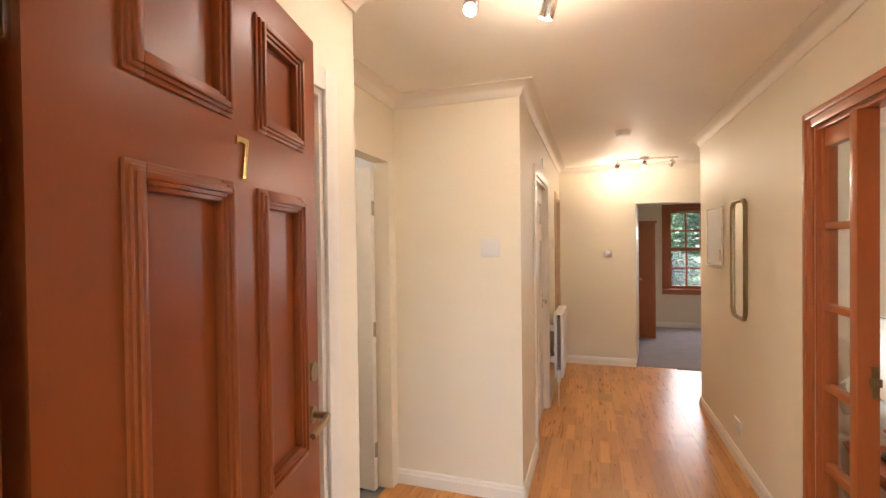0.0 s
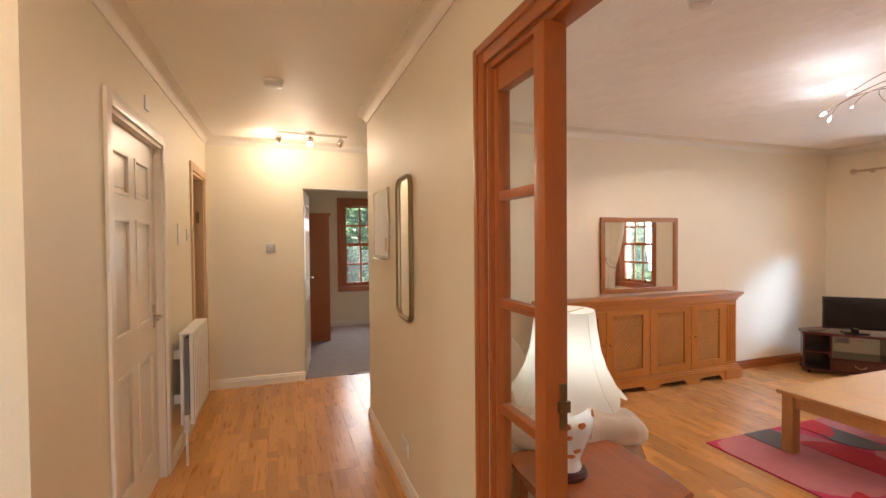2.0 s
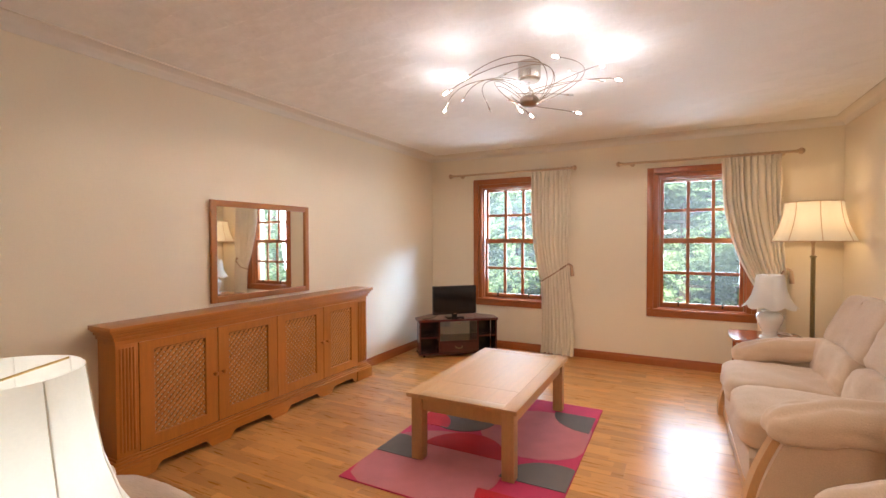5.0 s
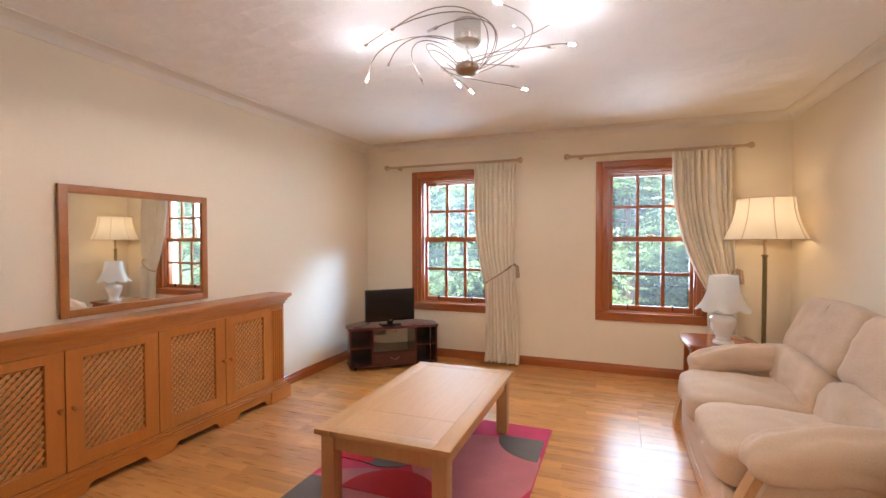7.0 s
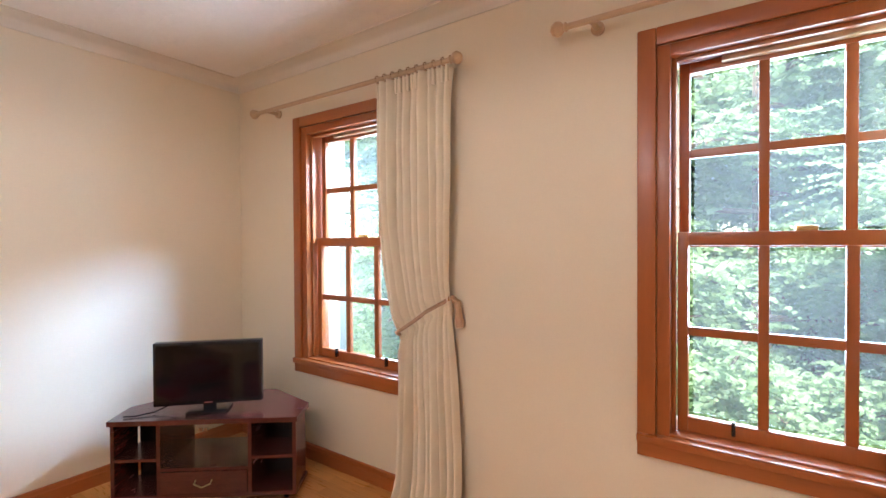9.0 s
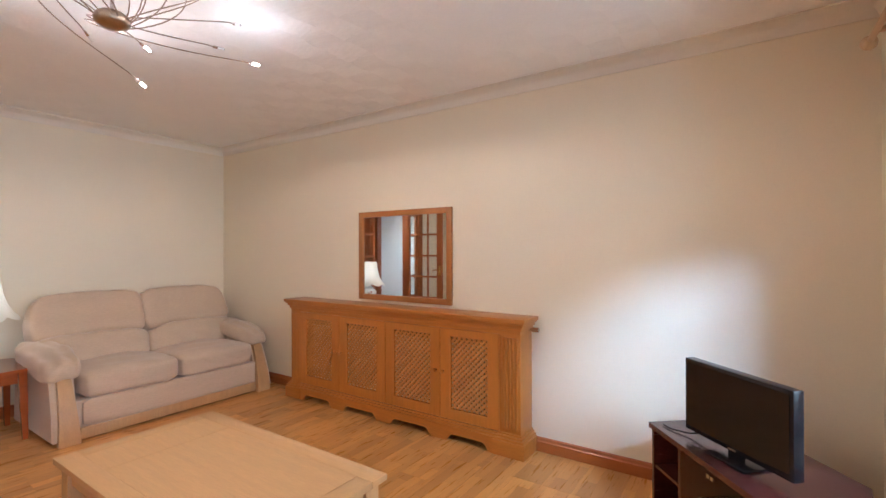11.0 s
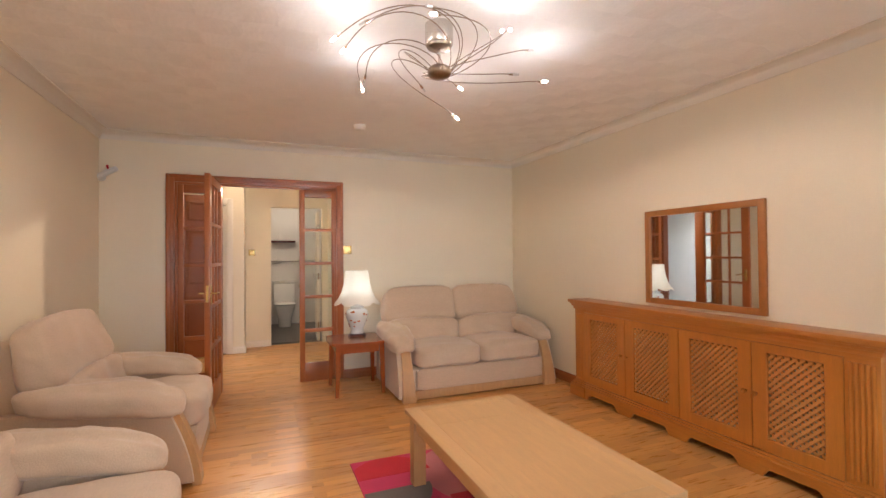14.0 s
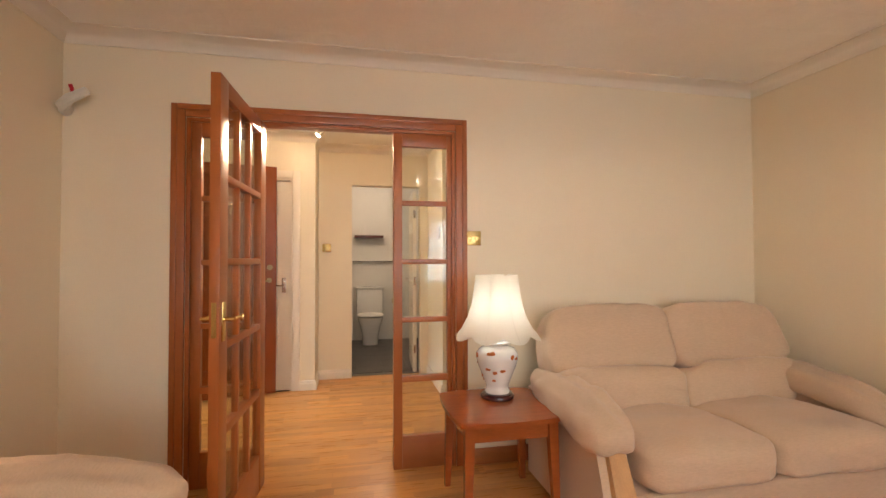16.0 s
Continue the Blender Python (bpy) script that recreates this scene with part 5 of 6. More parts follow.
def floor_lamp():
    t = thing("floor_lamp", "lit antique brass floor lamp with cream panelled shade", "lamp", pose(6.52, 1.27, 0))
    part("base", solid_lathe([(0.145, 0), (0.15, 0.008), (0.14, 0.022), (0.06, 0.035), (0.03, 0.05)], 28), ABRASS, t)
    part("pole", solid_lathe([(0.017, 0.05), (0.017, 1.19), (0.024, 1.195), (0.024, 1.205), (0.015, 1.21)], 14, flute=lambda a, i: (1 + 0.06 * math.cos(7 * a), 0)), ABRASS, t)
    part("candle_tube", solid_lathe([(0.012, 1.205), (0.012, 1.31), (0.016, 1.315), (0.016, 1.35)], 14), PALEWOOD, t)
    prof = [(0.30, 1.335), (0.27, 1.40), (0.235, 1.49), (0.215, 1.58), (0.205, 1.67)]
    bm = bmesh.new()
    lathe(bm, prof, 64, flute=lambda a, i: (0.94 + 0.06 * abs(math.cos(4 * a)), 0.0))
    part("shade", bm, SHADE, t, "cream panelled cloth shade")
    for k in range(8):
        a = 2 * math.pi * k / 8
        bm = bmesh.new()
        tube(bm, [(math.cos(a) * (r + 0.001), math.sin(a) * (r + 0.001), z) for r, z in prof], 0.003, 5)
        part("shade_rib", bm, PALEWOOD, t)
    for r, z in ((0.30, 1.335), (0.205, 1.67)):
        bm = bmesh.new()
        tube(bm, [(math.cos(2 * math.pi * k / 64) * r * (0.94 + 0.06 * abs(math.cos(8 * math.pi * k / 64))), math.sin(2 * math.pi * k / 64) * r * (0.94 + 0.06 * abs(math.cos(8 * math.pi * k / 64))), z) for k in range(65)], 0.004, 5)
        part("shade_trim", bm, PALEWOOD, t)
    return t


floor_lamp()


def tv_stand():
    s = thing("tv_stand", "dark rosewood corner television stand with glass doors", "tv stand", pose(6.268, 4.552, 0, 0, 0, -52))
    # local: front along x at y 0, back towards +y
    fw, top = 0.46, [(-0.46, 0.0), (0.46, 0.0), (0.47, 0.20), (0.22, 0.46), (-0.22, 0.46), (-0.47, 0.20)]
    bm = bmesh.new()
    extrude_poly(bm, [(x * 1.02, y - 0.012 if y < 0.1 else y) for x, y in top], "z", 0.415, 0.44)
    part("top_board", bm, ROSE, s, soft=False)
    bm = bmesh.new()
    extrude_poly(bm, top, "z", 0.035, 0.055)
    part("bottom_board", bm, ROSE, s, soft=False)
    for x in (-0.46, -0.235, 0.217, 0.442):
        part("upright", boxes((x, x + 0.018, 0.0, 0.20 if abs(x) > 0.4 else 0.36, 0.055, 0.415)), ROSE, s)
    for a, b in ((-0.442, -0.235), (0.235, 0.442)):
        part("side_shelf", boxes((a, b, 0.004, 0.22, 0.225, 0.24)), ROSE, s)
        part("side_back", boxes((a, b, 0.22, 0.23, 0.055, 0.415)), BLACK, s)
    part("centre_shelf", boxes((-0.217, 0.217, 0.0, 0.36, 0.175, 0.19)), ROSE, s)
    d = part("drawer", boxes((-0.215, 0.215, -0.008, 0.30, 0.06, 0.172), bev=0.002), ROSE, s)
    bm = bmesh.new()
    tube(bm, [(-0.04, -0.008, 0.13), (-0.04, -0.03, 0.12), (0, -0.034, 0.105), (0.04, -0.03, 0.12), (0.04, -0.008, 0.13)], 0.004, 6)
    part("drawer_pull", bm, ABRASS, d)
    for a, b in ((-0.214, -0.002), (0.002, 0.214)):
        p = part("glass_door", boxes((a, b, -0.004, 0.001, 0.193, 0.412)), GLASS, s, "smoked glass door")
        part("catch", boxes((-0.02 if a < 0 else 0.004, -0.004 if a < 0 else 0.02, -0.01, -0.004, 0.38, 0.396)), CHROME, p)
    part("rear_rail", boxes((-0.21, 0.21, 0.43, 0.45, 0.055, 0.15)), ROSE, s)
    part("rear_rail", boxes((-0.21, 0.21, 0.43, 0.45, 0.385, 0.415)), ROSE, s)
    part("socket_box", boxes((-0.15, -0.02, 0.40, 0.43, 0.275, 0.415), bev=0.004), PLASTIC, s, "white plastic adaptor box")
    bm = bmesh.new()
    tube(bm, [(0.0, 0.42, 0.40), (0.06, 0.38, 0.39), (0.12, 0.34, 0.375), (0.17, 0.32, 0.345)], 0.005, 6)
    part("white_cable", bm, PLASTIC, s)
    for x in (-0.40, 0.40):
        for y in (0.04, 0.19):
            bm = bmesh.new()
            tube(bm, [(x - 0.01, y, 0.019), (x + 0.01, y, 0.019)], 0.018, 10)
            tube(bm, [(x, y, 0.02), (x, y, 0.04)], 0.006, 6)
            part("castor", bm, BLACK, s)
    return s


tv_stand()


def television():
    t = thing("television", "black flat-screen television standing on the corner stand", "television", pose(6.345, 4.64, 0.44, 0, 0, -44.5))
    part("foot", boxes((-0.10, 0.10, -0.06, 0.08, 0.0, 0.012), bev=0.005), BLACK, t)
    part("neck", boxes((-0.03, 0.03, -0.005, 0.025, 0.010, 0.07), bev=0.004), BLACK, t)
    part("casing", boxes((-0.268, 0.268, -0.012, 0.035, 0.04, 0.372), bev=0.006), BLACK, t)
    part("screen", boxes((-0.252, 0.252, -0.0145, -0.0115, 0.062, 0.356)), SCREEN, t, "dark switched-off screen")
    part("logo_bar", boxes((-0.02, 0.02, -0.0145, -0.0115, 0.047, 0.053)), CHROME, t)
    return t


television()
cable = bmesh.new()
tube(cable, [(6.30, 4.78, 0.50), (6.16, 4.83, 0.452), (6.08, 4.86, 0.446), (6.04, 4.90, 0.447)], 0.004, 6)
tagged(part("television_cable", cable, BLACK), "thin black cable lying on the television stand", "cable")


PX, PZ_ = LX1 - 0.095, 2.168        # line of the curtain poles


def curtain_pole(mid, y1, y2):
    p = thing("curtain_pole", "pale wooden curtain pole above the window", "curtain pole", pose(PX, mid, PZ_), "curtain poles")
    bm = bmesh.new()
    tube(bm, [(0, y1 - mid, 0), (0, y2 - mid, 0)], 0.0125, 12)
    part("pole", bm, PALEWOOD, p)
    for y, s in ((y1, -1), (y2, 1)):
        bm = solid_lathe([(0.012, 0.0), (0.02, 0.008), (0.014, 0.016), (0.027, 0.03), (0.03, 0.045), (0.02, 0.062), (0.008, 0.068)], 14)
        part("finial", moved(bm, pose(0, y - mid, 0, -90 * s, 0, 0)), PALEWOOD, p)
    for y in (y1 + 0.09, y2 - 0.09):
        bm = bmesh.new()
        tube(bm, [(0.095, y - mid, 0), (0, y - mid, 0)], 0.012, 10)
        tube(bm, [(0.08, y - mid, 0), (0.095, y - mid, 0)], 0.026, 14)
        part("bracket", bm, PALEWOOD, p)
    return p


def curtain(top, tie, foot, z_tie, label, hook_y, hook_z, seed, pow_in, z_foot=0.012):
    """A tied-back cotton curtain. top, tie, foot: its two edges (window side, wall side) at the pole, the tie and the floor."""
    c = thing("curtain", label, "curtain", pose(0, 0, 0), "curtains")
    cols, rows_, zt = 130, 60, PZ_ - 0.018
    rnd = random.Random(seed)
    folds, u = [], 0.0
    while u < 1.0:                                # folds of uneven width and depth
        w = rnd.uniform(0.065, 0.15)
        folds.append((u, min(1.0, u + w), rnd.uniform(0.5, 1.25)))
        u += w
    bm = bmesh.new()
    grid = []
    for j in range(rows_ + 1):
        f = j / rows_
        z = zt * (1 - f) + z_foot * f
        row = []
        for i in range(cols + 1):
            u = i / cols                          # 0 at the wall side, 1 at the window side
            zk = z_tie + (hook_z - z_tie) * (1 - u) * 0.8   # the tie slopes up to its hook
            if z > zk:
                g = (zt - z) / (zt - zk)
                a, b = top[0] + (tie[0] - top[0]) * g ** pow_in, top[1] + (tie[1] - top[1]) * g ** 2.0
                amp, swell = 0.040 - 0.012 * g, 0.018 * math.sin(math.pi * g)
            else:
                g = (zk - z) / zk
                e = min(1, g * 1.25) ** 0.8
                a, b = tie[0] + (foot[0] - tie[0]) * e, tie[1] + (foot[1] - tie[1]) * e
                amp, swell = 0.028 + 0.026 * g, -0.01 + 0.05 * g ** 2
            nip = math.exp(-((z - zk) / 0.05) ** 2)
            u2 = min(0.999, max(0.0, u + 0.022 * noise.noise(Vector((u * 3, f * 2.4, seed)))))
            f0, f1, dep = next(q for q in folds if q[0] <= u2 < q[1])
            h = math.sin(math.pi * (u2 - f0) / (f1 - f0)) ** 0.75 * dep
            x = PX + 0.03 - amp * (1 - 0.55 * nip) * (1.7 * h - 0.6) - swell + 0.022 * nip + 0.010 * noise.noise(Vector((u * 5, f * 5, seed + 3)))
            y = b + (a - b) * u + 0.010 * noise.noise(Vector((u * 5, f * 6, seed + 7)))
            low = max(0.0, (0.16 - z) / 0.16) if z_foot < 0.1 else 0.0
            x -= 0.045 * low * (0.5 + noise.noise(Vector((u * 6, 2.0, seed))))
            y += 0.05 * low * noise.noise(Vector((u * 4, 5.0, seed)))
            dz = (0.016 + 0.03 * noise.noise(Vector((u * 7, 1.7, seed)))) * low
            row.append(bm.verts.new((min(LX1 - 0.022, x), y, max(0.008, z + dz))))
        grid.append(row)
    for j in range(rows_):
        for i in range(cols):
            bm.faces.new((grid[j][i], grid[j][i + 1], grid[j + 1][i + 1], grid[j + 1][i]))
    smooth(part("cloth", bm, CURT, c), 0)
    for k in range(18):
        y = top[1] + (top[0] - top[1]) * (k + 0.5) / 18
        part("pleat", boxes((PX + 0.006, PX + 0.022, y - 0.006, y + 0.006, zt - 0.07, zt + 0.014), bev=0.003), CURT, c)
    for k in range(9):
        y = top[1] + (top[0] - top[1]) * (k + 0.5) / 9
        bm = bmesh.new()
        tube(bm, [(PX + 0.019 * math.cos(a * 0.7854), y, PZ_ + 0.019 * math.sin(a * 0.7854)) for a in range(9)], 0.0035, 5)
        part("ring", bm, PALEWOOD, c)
    bm = bmesh.new()
    n = 14
    tube(bm, [(LX1 - 0.02 - 0.115 * min(1, math.sin(math.pi * k / n) * 1.6), hook_y + (tie[0] + 0.01 - hook_y) * k / n, hook_z - 0.03 + (z_tie - hook_z + 0.03) * (k / n) ** 0.8) for k in range(n + 1)], 0.009, 8)
    part("tieback", bm, TIECORD, c, "twisted beige tieback cord")
    bm = bmesh.new()
    tube(bm, [(LX1 - 0.03, hook_y - 0.01, hook_z - 0.03), (LX1 - 0.035, hook_y - 0.045, hook_z - 0.05), (LX1 - 0.03, hook_y - 0.055, hook_z - 0.17)], 0.013, 8, 0.021)
    part("tassel", bm, TIECORD, c)
    bm = bmesh.new()
    tube(bm, [(LX1, hook_y, hook_z - 0.04), (LX1 - 0.045, hook_y, hook_z - 0.045), (LX1 - 0.05, hook_y, hook_z + 0.02), (LX1 - 0.045, hook_y, hook_z + 0.06)], 0.005, 6)
    part("tieback_hook", bm, BRASS, c)
    return c


curtain_pole(4.11, 3.40, 4.88)
curtain_pole(2.09, 1.345, 2.845)
curtain((3.87, 3.41), (3.75, 3.44), (3.74, 3.36), 0.85, "cream cotton curtain tied back beside the corner window", 3.445, 1.10, 4, 3.0)
curtain((1.93, 1.445), (1.635, 1.395), (1.60, 1.40), 0.86, "cream cotton curtain swept back beside the floor lamp", 1.405, 1.10, 8, 2.5)


def chandelier():
    c = thing("ceiling_light", "bronzed swirling wire ceiling light with small halogen bulbs", "ceiling light", pose(4.338, 3.144, H))
    part("canopy", solid_lathe([(0.066, -0.105), (0.07, -0.10), (0.07, -0.004), (0.066, 0.0)], 28), CHROME, c)
    part("canopy_foot", solid_lathe([(0.03, -0.122), (0.06, -0.118), (0.064, -0.105)], 24), COPPER, c)
    part("stem", solid_lathe([(0.007, -0.22), (0.007, -0.105)], 10), CHROME, c)
    bm = bmesh.new()
    bmesh.ops.create_uvsphere(bm, u_segments=20, v_segments=12, radius=1)
    part("hub", moved(bm, Matrix.Translation((0, 0, -0.24)) @ Matrix.Diagonal((0.062, 0.062, 0.038, 1))), COPPER, c)
    rnd = random.Random(11)
    targets = [(b[0] - 4.338, b[1] - 3.144, b[2] - H) for b in BULBS]
    ends = [(t, True) for t in targets]
    for k in range(9):
        a = k * 0.698 + 0.3
        ends.append(((math.cos(a) * rnd.uniform(0.34, 0.52), math.sin(a) * rnd.uniform(0.34, 0.52), -0.12 - rnd.uniform(0.0, 0.08)), k % 3 == 0))
    for (ex, ey, ez), lit in ends:
        a1, r1 = math.atan2(ey, ex), math.hypot(ex, ey)
        pts = []
        for j in range(19):
            f = j / 18
            a = a1 + 2.3 * (1 - f) ** 1.25
            r = 0.05 + (r1 - 0.05) * f ** 0.9
            z = -0.25 + (ez + 0.25) * f + 0.13 * math.sin(math.pi * f) * (0.75 + 0.25 * math.sin(a1 * 3))
            pts.append((math.cos(a) * r, math.sin(a) * r, min(-0.015, z)))
        bm = bmesh.new()
        tube(bm, pts, 0.0024, 6)
        arm = part("arm", bm, COPPER, c)
        d = (Vector(pts[-1]) - Vector(pts[-2])).normalized()
        e = Vector(pts[-1])
        bm = bmesh.new()
        tube(bm, [e, e + d * 0.022], 0.0065, 8)
        part("bulb_holder", bm, CHROME, arm)
        bm = bmesh.new()
        tube(bm, [e + d * 0.022, e + d * 0.028, e + d * 0.045, e + d * 0.052], 0.007, 8, 0.005)
        part("bulb", bm, BULB if lit else CERAM, arm, "glowing halogen capsule" if lit else "")
    return c


chandelier()


def ceiling_disc(name, at, r, label, cat):
    t = thing(name, label, cat, pose(*at))
    part("base", solid_lathe([(r * 0.95, -0.012), (r, -0.008), (r, 0.0)], 28), PLASTIC, t)
    part("cover", solid_lathe([(r * 0.55, -0.042), (r * 0.75, -0.038), (r * 0.86, -0.026), (r * 0.88, -0.012)], 28), PLASTIC, t)
    return t


ceiling_disc("smoke_alarm", (2.46, 3.13, H), 0.055, "round white smoke alarm on the living room ceiling", "smoke alarm")
ceiling_disc("smoke_alarm", (0.74, 4.75, H), 0.065, "round white smoke alarm on the hall ceiling", "smoke alarm")


def wall_plate(name, m, w, h, label, cat, material, rockers=1):
    """A plate that faces -y, with rockers."""
    p = thing(name, label, cat, m)
    part("plate", boxes((-w / 2, w / 2, -0.008, 0, -h / 2, h / 2), bev=0.002), material, p)
    for k in range(rockers):
        x = (k - (rockers - 1) / 2) * w / max(1, rockers)
        part("rocker", boxes((x - 0.009, x + 0.009, -0.012, -0.008, -0.014, 0.014), bev=0.002), PLASTIC if material is PLASTIC else BRASS, p)
    return p


wall_plate("light_switch", pose(LX0, 3.185, 1.375, 0, 0, 90), 0.088, 0.088, "brass light switch beside the glazed screen", "light switch", BRASS, 2)
wall_plate("light_switch", pose(-0.71, 2.20, 1.37, 0, 0, 90), 0.086, 0.086, "brass light switch beside the bathroom doorway", "light switch", BRASS)
wall_plate("light_switch", pose(0.67, 6.57, 1.376), 0.086, 0.086, "brushed metal light switch on the hall end wall", "light switch", CHROME)
wall_plate("power_socket", pose(HX, 4.21, 0.25, 0, 0, -90), 0.146, 0.086, "white double power socket low on the hall wall", "socket", PLASTIC, 2)
wall_plate("thermostat", pose(-0.09, 3.28, 1.505), 0.115, 0.115, "white plastic thermostat box on the hall wall", "thermostat", PLASTIC, 0)
wall_plate("door_chime", pose(0.09, 4.55, 2.20, 0, 0, 90), 0.075, 0.075, "small white sensor box above the hall door", "sensor", PLASTIC, 0)
wall_plate("wall_control", pose(0.09, 5.30, 1.50, 0, 0, 90), 0.075, 0.15, "slim white control box on the hall wall", "control box", PLASTIC, 0)
wall_plate("wall_control", pose(0.09, 5.62, 1.50, 0, 0, 90), 0.09, 0.09, "small white control box on the hall wall", "control box", PLASTIC, 1)

hook = thing("wall_light_hook", "small white wall bracket with a red tip", "bracket", pose(1.505, 1.0, 2.075) @ Matrix.Scale(1.35, 4))
bm = bmesh.new()
tube(bm, [(0, -0.01, -0.03), (0.04, 0.0, -0.025), (0.06, 0.03, -0.005), (0.07, 0.095, 0.025)], 0.027, 8, 0.016)
part("arm", bm, PLASTIC, hook)
bm = bmesh.new()
tube(bm, [(0.065, 0.05, 0.005), (0.07, 0.04, 0.045)], 0.007, 6)
part("tip", bm, RUGR, hook)

# ---- hall things ----


def hall_mirror():
    m = thing("hall_mirror", "tall narrow mirror with rounded corners in an antique frame", "mirror", pose(HX, 4.145, 1.40))
    hw, hh, rr = 0.155, 0.405, 0.075

    def outline(o):
        pts = []
        for cx, cy, a0 in ((hw - rr, hh - rr, 0), (-hw + rr, hh - rr, 90), (-hw + rr, -hh + rr, 180), (hw - rr, -hh + rr, 270)):
            for k in range(7):
                a = radians(a0 + 15 * k)
                pts.append((cx + (rr - o) * math.cos(a), cy + (rr - o) * math.sin(a)))
        return pts
    bm = bmesh.new()
    rings = [[bm.verts.new((x, y, z)) for y, z in outline(o)] for o, x in ((0, -0.002), (0.0, -0.018), (0.012, -0.026), (0.024, -0.016), (0.024, -0.006))]
    for a, b in zip(rings, rings[1:]):
        for k in range(len(a)):
            bm.faces.new((a[k], a[(k + 1) % len(a)], b[(k + 1) % len(b)], b[k]))
    part("frame", bm, ABRASS, m, "antique bronze frame")
    bm = bmesh.new()
    extrude_poly(bm, outline(0.022), "x", -0.010, -0.006)
    part("glass", bm, MIRROR, m)
    return m


hall_mirror()
wb = thing("whiteboard", "small white memo board with a metal edge on the hall wall", "board", pose(HX, 4.78, 1.56))
part("board", boxes((-0.012, -0.002, -0.225, 0.225, -0.22, 0.22)), PLASTIC, wb)
part("edge", boxes((-0.018, -0.002, -0.235, -0.223, -0.23, 0.23), (-0.018, -0.002, 0.223, 0.235, -0.23, 0.23), (-0.018, -0.002, -0.223, 0.223, 0.218, 0.23), (-0.018, -0.002, -0.223, 0.223, -0.23, -0.218)), CHROME, wb)
part("pen_tray", boxes((-0.05, -0.002, -0.20, 0.10, -0.245, -0.235)), CHROME, wb)
part("note", boxes((-0.0135, -0.012, -0.20, -0.14, -0.19, -0.10)), PALEWOOD, wb)

rad = thing("radiator", "white enamel double panel radiator on the hall wall", "radiator", pose(0.09, 5.0, 0.0))
part("panel", boxes((0.105, 0.13, 0.0, 0.60, 0.25, 0.84), bev=0.008), RADM, rad)
part("rear_panel", boxes((0.05, 0.072, 0.0, 0.60, 0.25, 0.84), bev=0.006), RADM, rad)
# dark grey block put in for the shade between the two panels
part("gap_shade_block", boxes((0.076, 0.101, 0.01, 0.59, 0.27, 0.82)), GROUT, rad)
for k in range(10):
    part("rib", boxes((0.128, 0.137, 0.025 + k * 0.058, 0.052 + k * 0.058, 0.29, 0.80), bev=0.003), RADM, rad)
part("top_grille", boxes((0.048, 0.132, 0.0, 0.60, 0.842, 0.852), bev=0.002), RADM, rad)
for z in (0.40, 0.70):
    for y in (0.08, 0.50):
        part("wall_bracket", boxes((0.0, 0.05, y, y + 0.03, z - 0.03, z + 0.03)), RADM, rad)
bm = bmesh.new()
tube(bm, [(0.09, -0.03, 0.33), (0.09, -0.03, 0.22)], 0.018, 10)
tube(bm, [(0.09, -0.03, 0.22), (0.09, -0.03, 0.0)], 0.008, 8)
tube(bm, [(0.09, -0.03, 0.29), (0.09, 0.01, 0.29)], 0.009, 8)
part("valve", bm, PLASTIC, rad)


def spot_bar(at, heads, label, rz=0, half=0.20):
    s = thing("spot_light_bar", label, "ceiling light", pose(*at, 0, 0, rz), "hall spot lights")
    part("bar", boxes((-half, half, -0.014, 0.014, -0.03, -0.012), bev=0.004), CHROME, s)
    part("canopy", solid_lathe([(0.045, -0.014), (0.05, -0.01), (0.05, 0.0)], 20), CHROME, s)
    for x, rx in heads:
        bm = bmesh.new()
        tube(bm, [(x, 0, -0.03), (x, 0, -0.055)], 0.006, 8)
        part("swivel", bm, CHROME, s)
        bm = moved(solid_lathe([(0.026, -0.05), (0.028, -0.045), (0.026, 0.02), (0.018, 0.03)], 16), pose(x, 0, -0.075, rx, 12, 0))
        h = part("spot_head", bm, CHROME, s)
        bm = moved(solid_lathe([(0.012, -0.056), (0.022, -0.054), (0.022, -0.051)], 16), pose(x, 0, -0.075, rx, 12, 0))
        part("bulb", bm, BULB, h)
    return s


spot_bar((0.22, 2.24, H), ((-0.14, -35), (0.14, 30)), "brushed nickel ceiling bar with lit spot lamps", 20)
spot_bar((1.04, 6.08, H), ((-0.28, 70), (0.0, -30), (0.28, 65)), "brushed nickel ceiling bar with lit spot lamps at the hall end", 4, 0.34)

# ---- bedroom and bathroom ----
wr = thing("wardrobe", "dark brown wooden wardrobe in the bedroom", "wardrobe", pose(0.92, 8.62, 0.004))
part("carcass", boxes((-0.36, 0.5, -0.25, 0.27, 0.05, 1.80), bev=0.004), MAHOG, wr)
part("cornice", boxes((-0.38, 0.52, -0.27, 0.28, 1.80, 1.84), bev=0.006), MAHOGH, wr)
part("plinth", boxes((-0.36, 0.5, -0.24, 0.27, 0, 0.05)), MAHOG, wr)
for x in (-0.34, 0.08):
    d = part("wardrobe_door", boxes((x, x + 0.40, -0.266, -0.25, 0.08, 1.77), bev=0.003), MAHOG, wr)
    part("handle", boxes((x + (0.36 if x < 0 else 0.02), x + (0.38 if x < 0 else 0.04), -0.29, -0.266, 0.9, 1.02), bev=0.004), BRASS, d)


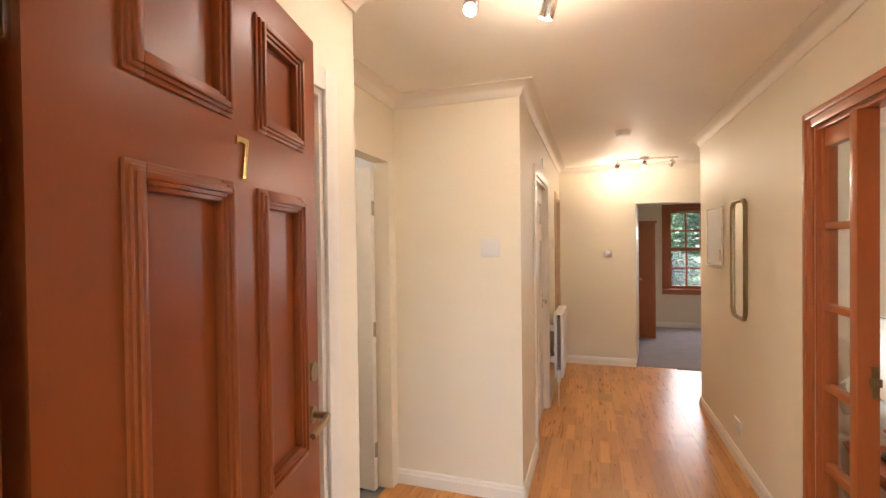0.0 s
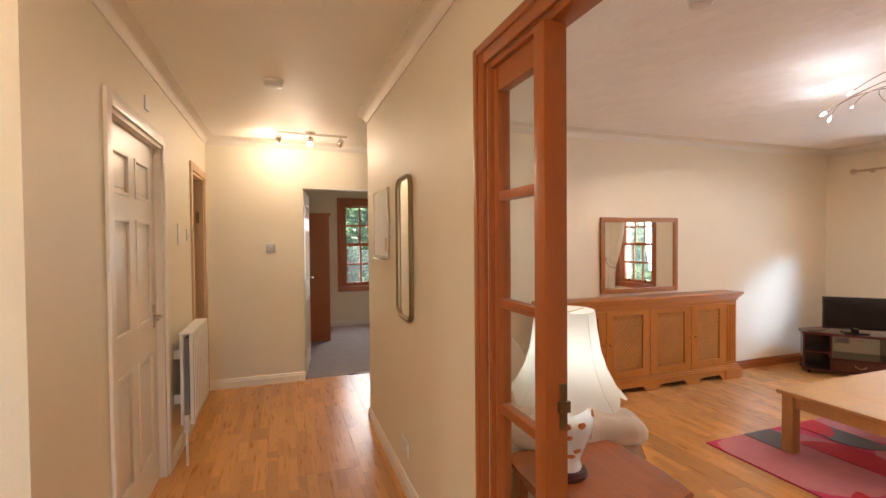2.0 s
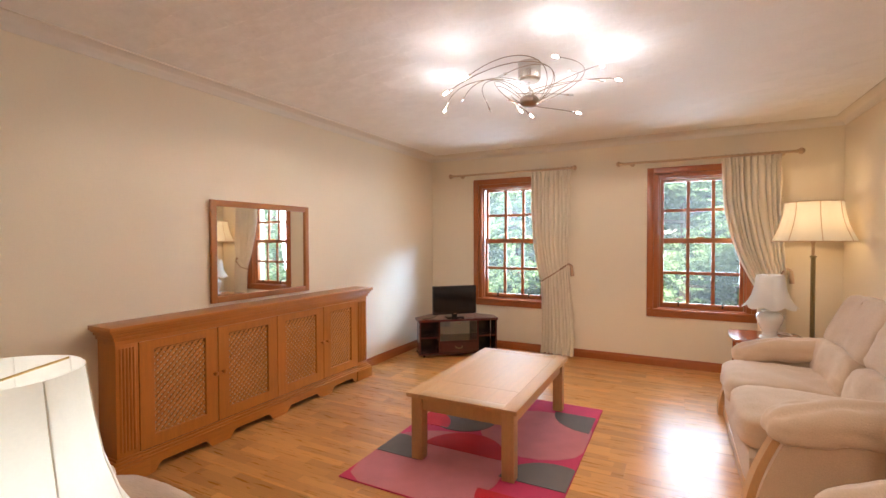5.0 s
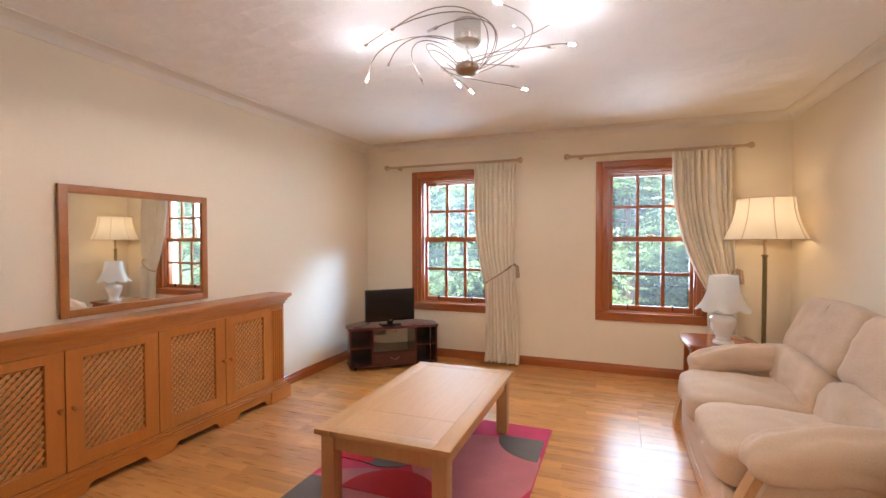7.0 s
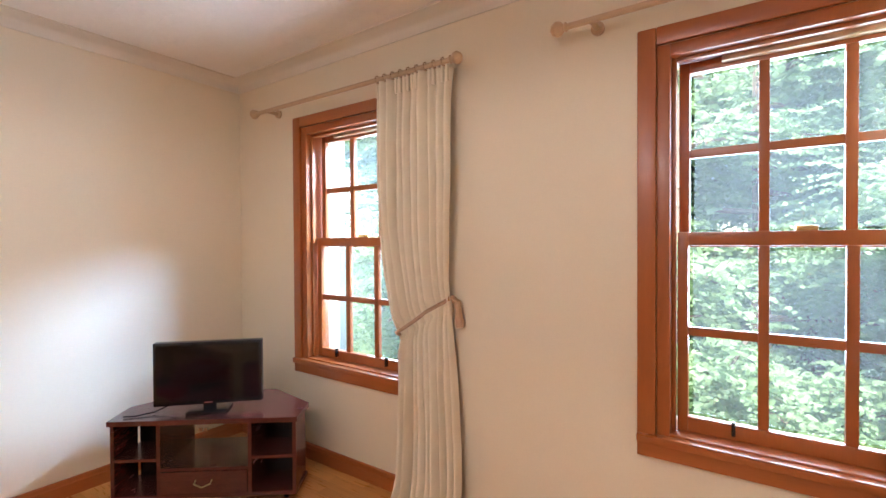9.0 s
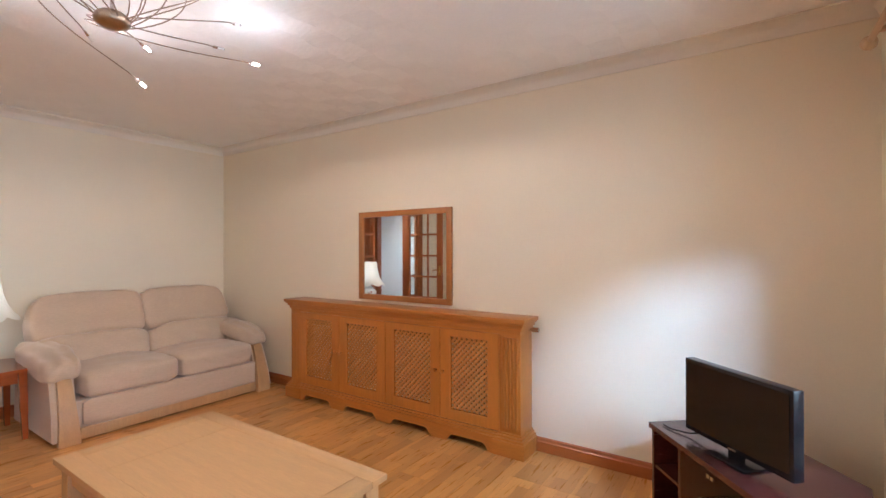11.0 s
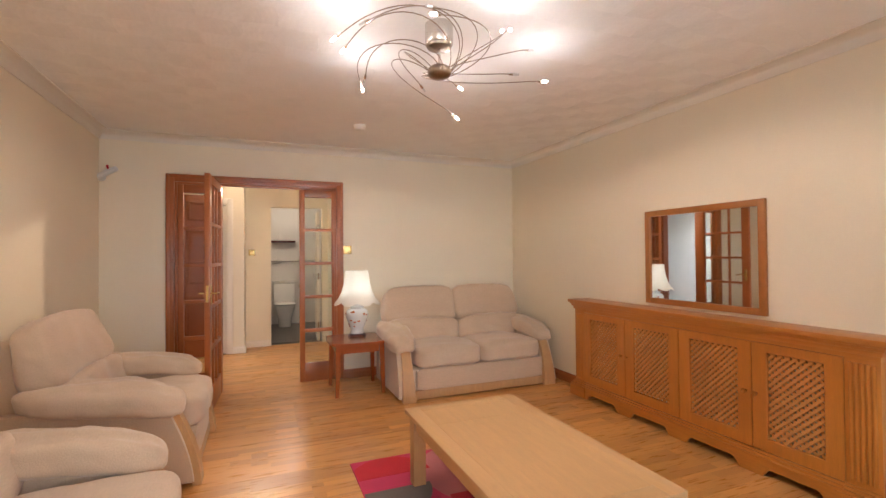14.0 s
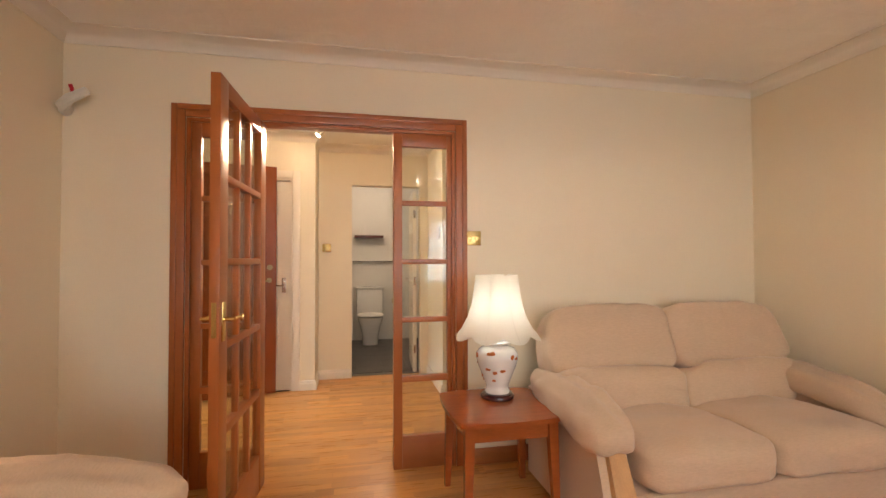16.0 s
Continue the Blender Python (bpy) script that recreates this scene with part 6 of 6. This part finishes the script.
def toilet():
    t = thing("toilet", "white ceramic close-coupled toilet against the bathroom wall", "toilet", pose(-2.98, 2.74, 0))
    part("cistern", boxes((0.0, 0.18, -0.20, 0.20, 0.42, 0.80), bev=0.025), CERAM, t)
    part("cistern_lid", boxes((0.0, 0.195, -0.21, 0.21, 0.80, 0.83), bev=0.012), CERAM, t)
    bm = bmesh.new()
    rings = []
    for z, w, d0, d1 in ((0.0, 0.12, 0.10, 0.50), (0.12, 0.12, 0.10, 0.52), (0.28, 0.155, 0.08, 0.58), (0.38, 0.185, 0.06, 0.63), (0.41, 0.185, 0.06, 0.635)):
        ring = []
        for k in range(24):
            a = 2 * math.pi * k / 24
            cx, hx = (d0 + d1) / 2, (d1 - d0) / 2
            c, s_ = math.cos(a), math.sin(a)
            ring.append(bm.verts.new((cx + hx * (abs(c) ** 0.8) * (1 if c > 0 else -1), w * (abs(s_) ** 0.8) * (1 if s_ > 0 else -1), z)))
        rings.append(ring)
    for a, b in zip(rings, rings[1:]):
        for k in range(24):
            bm.faces.new((a[k], a[(k + 1) % 24], b[(k + 1) % 24], b[k]))
    bm.faces.new(list(reversed(rings[0])))
    bm.faces.new(rings[-1])
    part("bowl", bm, CERAM, t)
    bm = cushion(0.46, 0.38, 0.035, 3.0, 8, 0)
    part("seat_lid", moved(bm, pose(0.40, 0, 0.43)), PLASTIC, t)
    part("flush_button", moved(solid_lathe([(0.022, 0.0), (0.022, 0.006)], 16), pose(0.09, 0, 0.83)), CHROME, t)
    return t


toilet()
structure("boxed_ledge", boxes((-2.98, -2.97, 2.0, 3.8, 0.0, 1.20)), WCWALL, "pale boxed-in lower bathroom wall", "wall")
structure("ledge_trim", boxes((-2.98, -2.93, 2.0, 3.8, 1.20, 1.235)), WHITE, "white ledge with a mosaic edge", "ledge")
led = bmesh.new()
for k in range(60):
    box(led, -2.929, -2.925, 2.02 + k * 0.029, 2.043 + k * 0.029, 1.205, 1.230)
tagged(part("mosaic_strip", led, TILE), "dark mosaic strip along the bathroom ledge", "tile strip", kind="stuff")
sh = thing("bathroom_shelf", "dark floating shelf on the bathroom wall", "shelf", pose(-2.98, 2.73, 1.60))
part("board", boxes((0, 0.16, -0.22, 0.22, -0.02, 0.02), bev=0.003), ROSE, sh)
orn = thing("ornament", "small white twig ornament on the bathroom shelf", "ornament", pose(-2.90, 2.66, 1.62))
bm = bmesh.new()
for k in range(7):
    a = k * 0.9
    tube(bm, [(0, 0.02 * (k - 3), 0), (0.02 * math.cos(a), 0.02 * (k - 3) + 0.03 * math.sin(a), 0.12 + 0.02 * (k % 3))], 0.004, 5)
part("twigs", bm, CERAM, orn)

# ---- pieces of floors and walls ----


def planks(x0, x1, y0, y1, seed):
    rnd = random.Random(seed)
    w, ln, x, col = 0.19, 1.285, x0, 0
    while x < x1 - 0.01:
        xe = min(x + w, x1)
        y = y0 - rnd.choice((0.0, 0.32, 0.64, 0.96))
        while y < y1 - 0.01:
            a, b = max(y, y0), min(y + ln, y1)
            if b - a > 0.03:
                g, c = 0.0002, 0.0006
                cx, cy = (x + xe) / 2, (a + b) / 2
                hx, hy = (xe - x) / 2 - g, (b - a) / 2 - g
                bm = bmesh.new()
                lo = [bm.verts.new((sx * hx, sy * hy, -0.012)) for sx, sy in ((-1, -1), (1, -1), (1, 1), (-1, 1))]
                mi = [bm.verts.new((sx * hx, sy * hy, -c * 0.5)) for sx, sy in ((-1, -1), (1, -1), (1, 1), (-1, 1))]
                hi = [bm.verts.new((sx * (hx - c), sy * (hy - c), 0)) for sx, sy in ((-1, -1), (1, -1), (1, 1), (-1, 1))]
                bm.faces.new(hi)
                for p, q in ((lo, mi), (mi, hi)):
                    for k in range(4):
                        bm.faces.new((p[k], p[(k + 1) % 4], q[(k + 1) % 4], q[k]))
                ob = part("plank", bm, FLOORM, floor, soft=False)
                ob.location = (cx, cy, 0)
            y += ln
        x = xe


planks(1.435, LX1, LY0, LY1, 1)
planks(-0.34, HX, LY0, 3.28, 2)
planks(0.09, HX, 3.28, 6.60, 3)
planks(-0.76, -0.34, 2.11, 3.28, 4)
planks(-0.01, 0.09, 3.97, 4.87, 6)
planks(-0.01, 0.09, 5.82, 6.42, 7)
planks(HX, 2.6, LY1 + 0.08, 6.57, 5)
for i in range(7):
    for j in range(6):
        ob = part("tile", boxes((-0.146, 0.146, -0.146, 0.146, -0.008, 0)), TILE, bath_floor, soft=False)
        ob.location = (-2.83 + i * 0.298, 2.06 + j * 0.298, 0)
brick_me = None
for r in range(16):
    for c in range(5):
        if brick_me is None:
            ob = part("brick", boxes((-0.106, 0.106, -0.006, 0.006, -0.033, 0.033), bev=0.003), BRICKW, brick_wall, soft=False)
            brick_me = ob.data
        else:
            ob = new("brick", brick_me)
            ob.parent = brick_wall
        ob.location = (0.08 + c * 0.224 + (0.112 if r % 2 else 0), -0.607, 0.75 + r * 0.076)
rest = bmesh.new()
for r in range(32):
    for c in range(10):
        x, zz = -0.36 + c * 0.224 + (0.112 if r % 2 else 0), 0.066 + r * 0.076
        if 0.72 < zz < 1.93 and 0.07 < x < 1.1:
            continue
        box(rest, x - 0.106, min(1.7, x + 0.106), -0.613, -0.601, zz - 0.033, zz + 0.033)
tagged(part("bricks", rest, BRICKW, brick_wall, soft=False), kind="stuff")
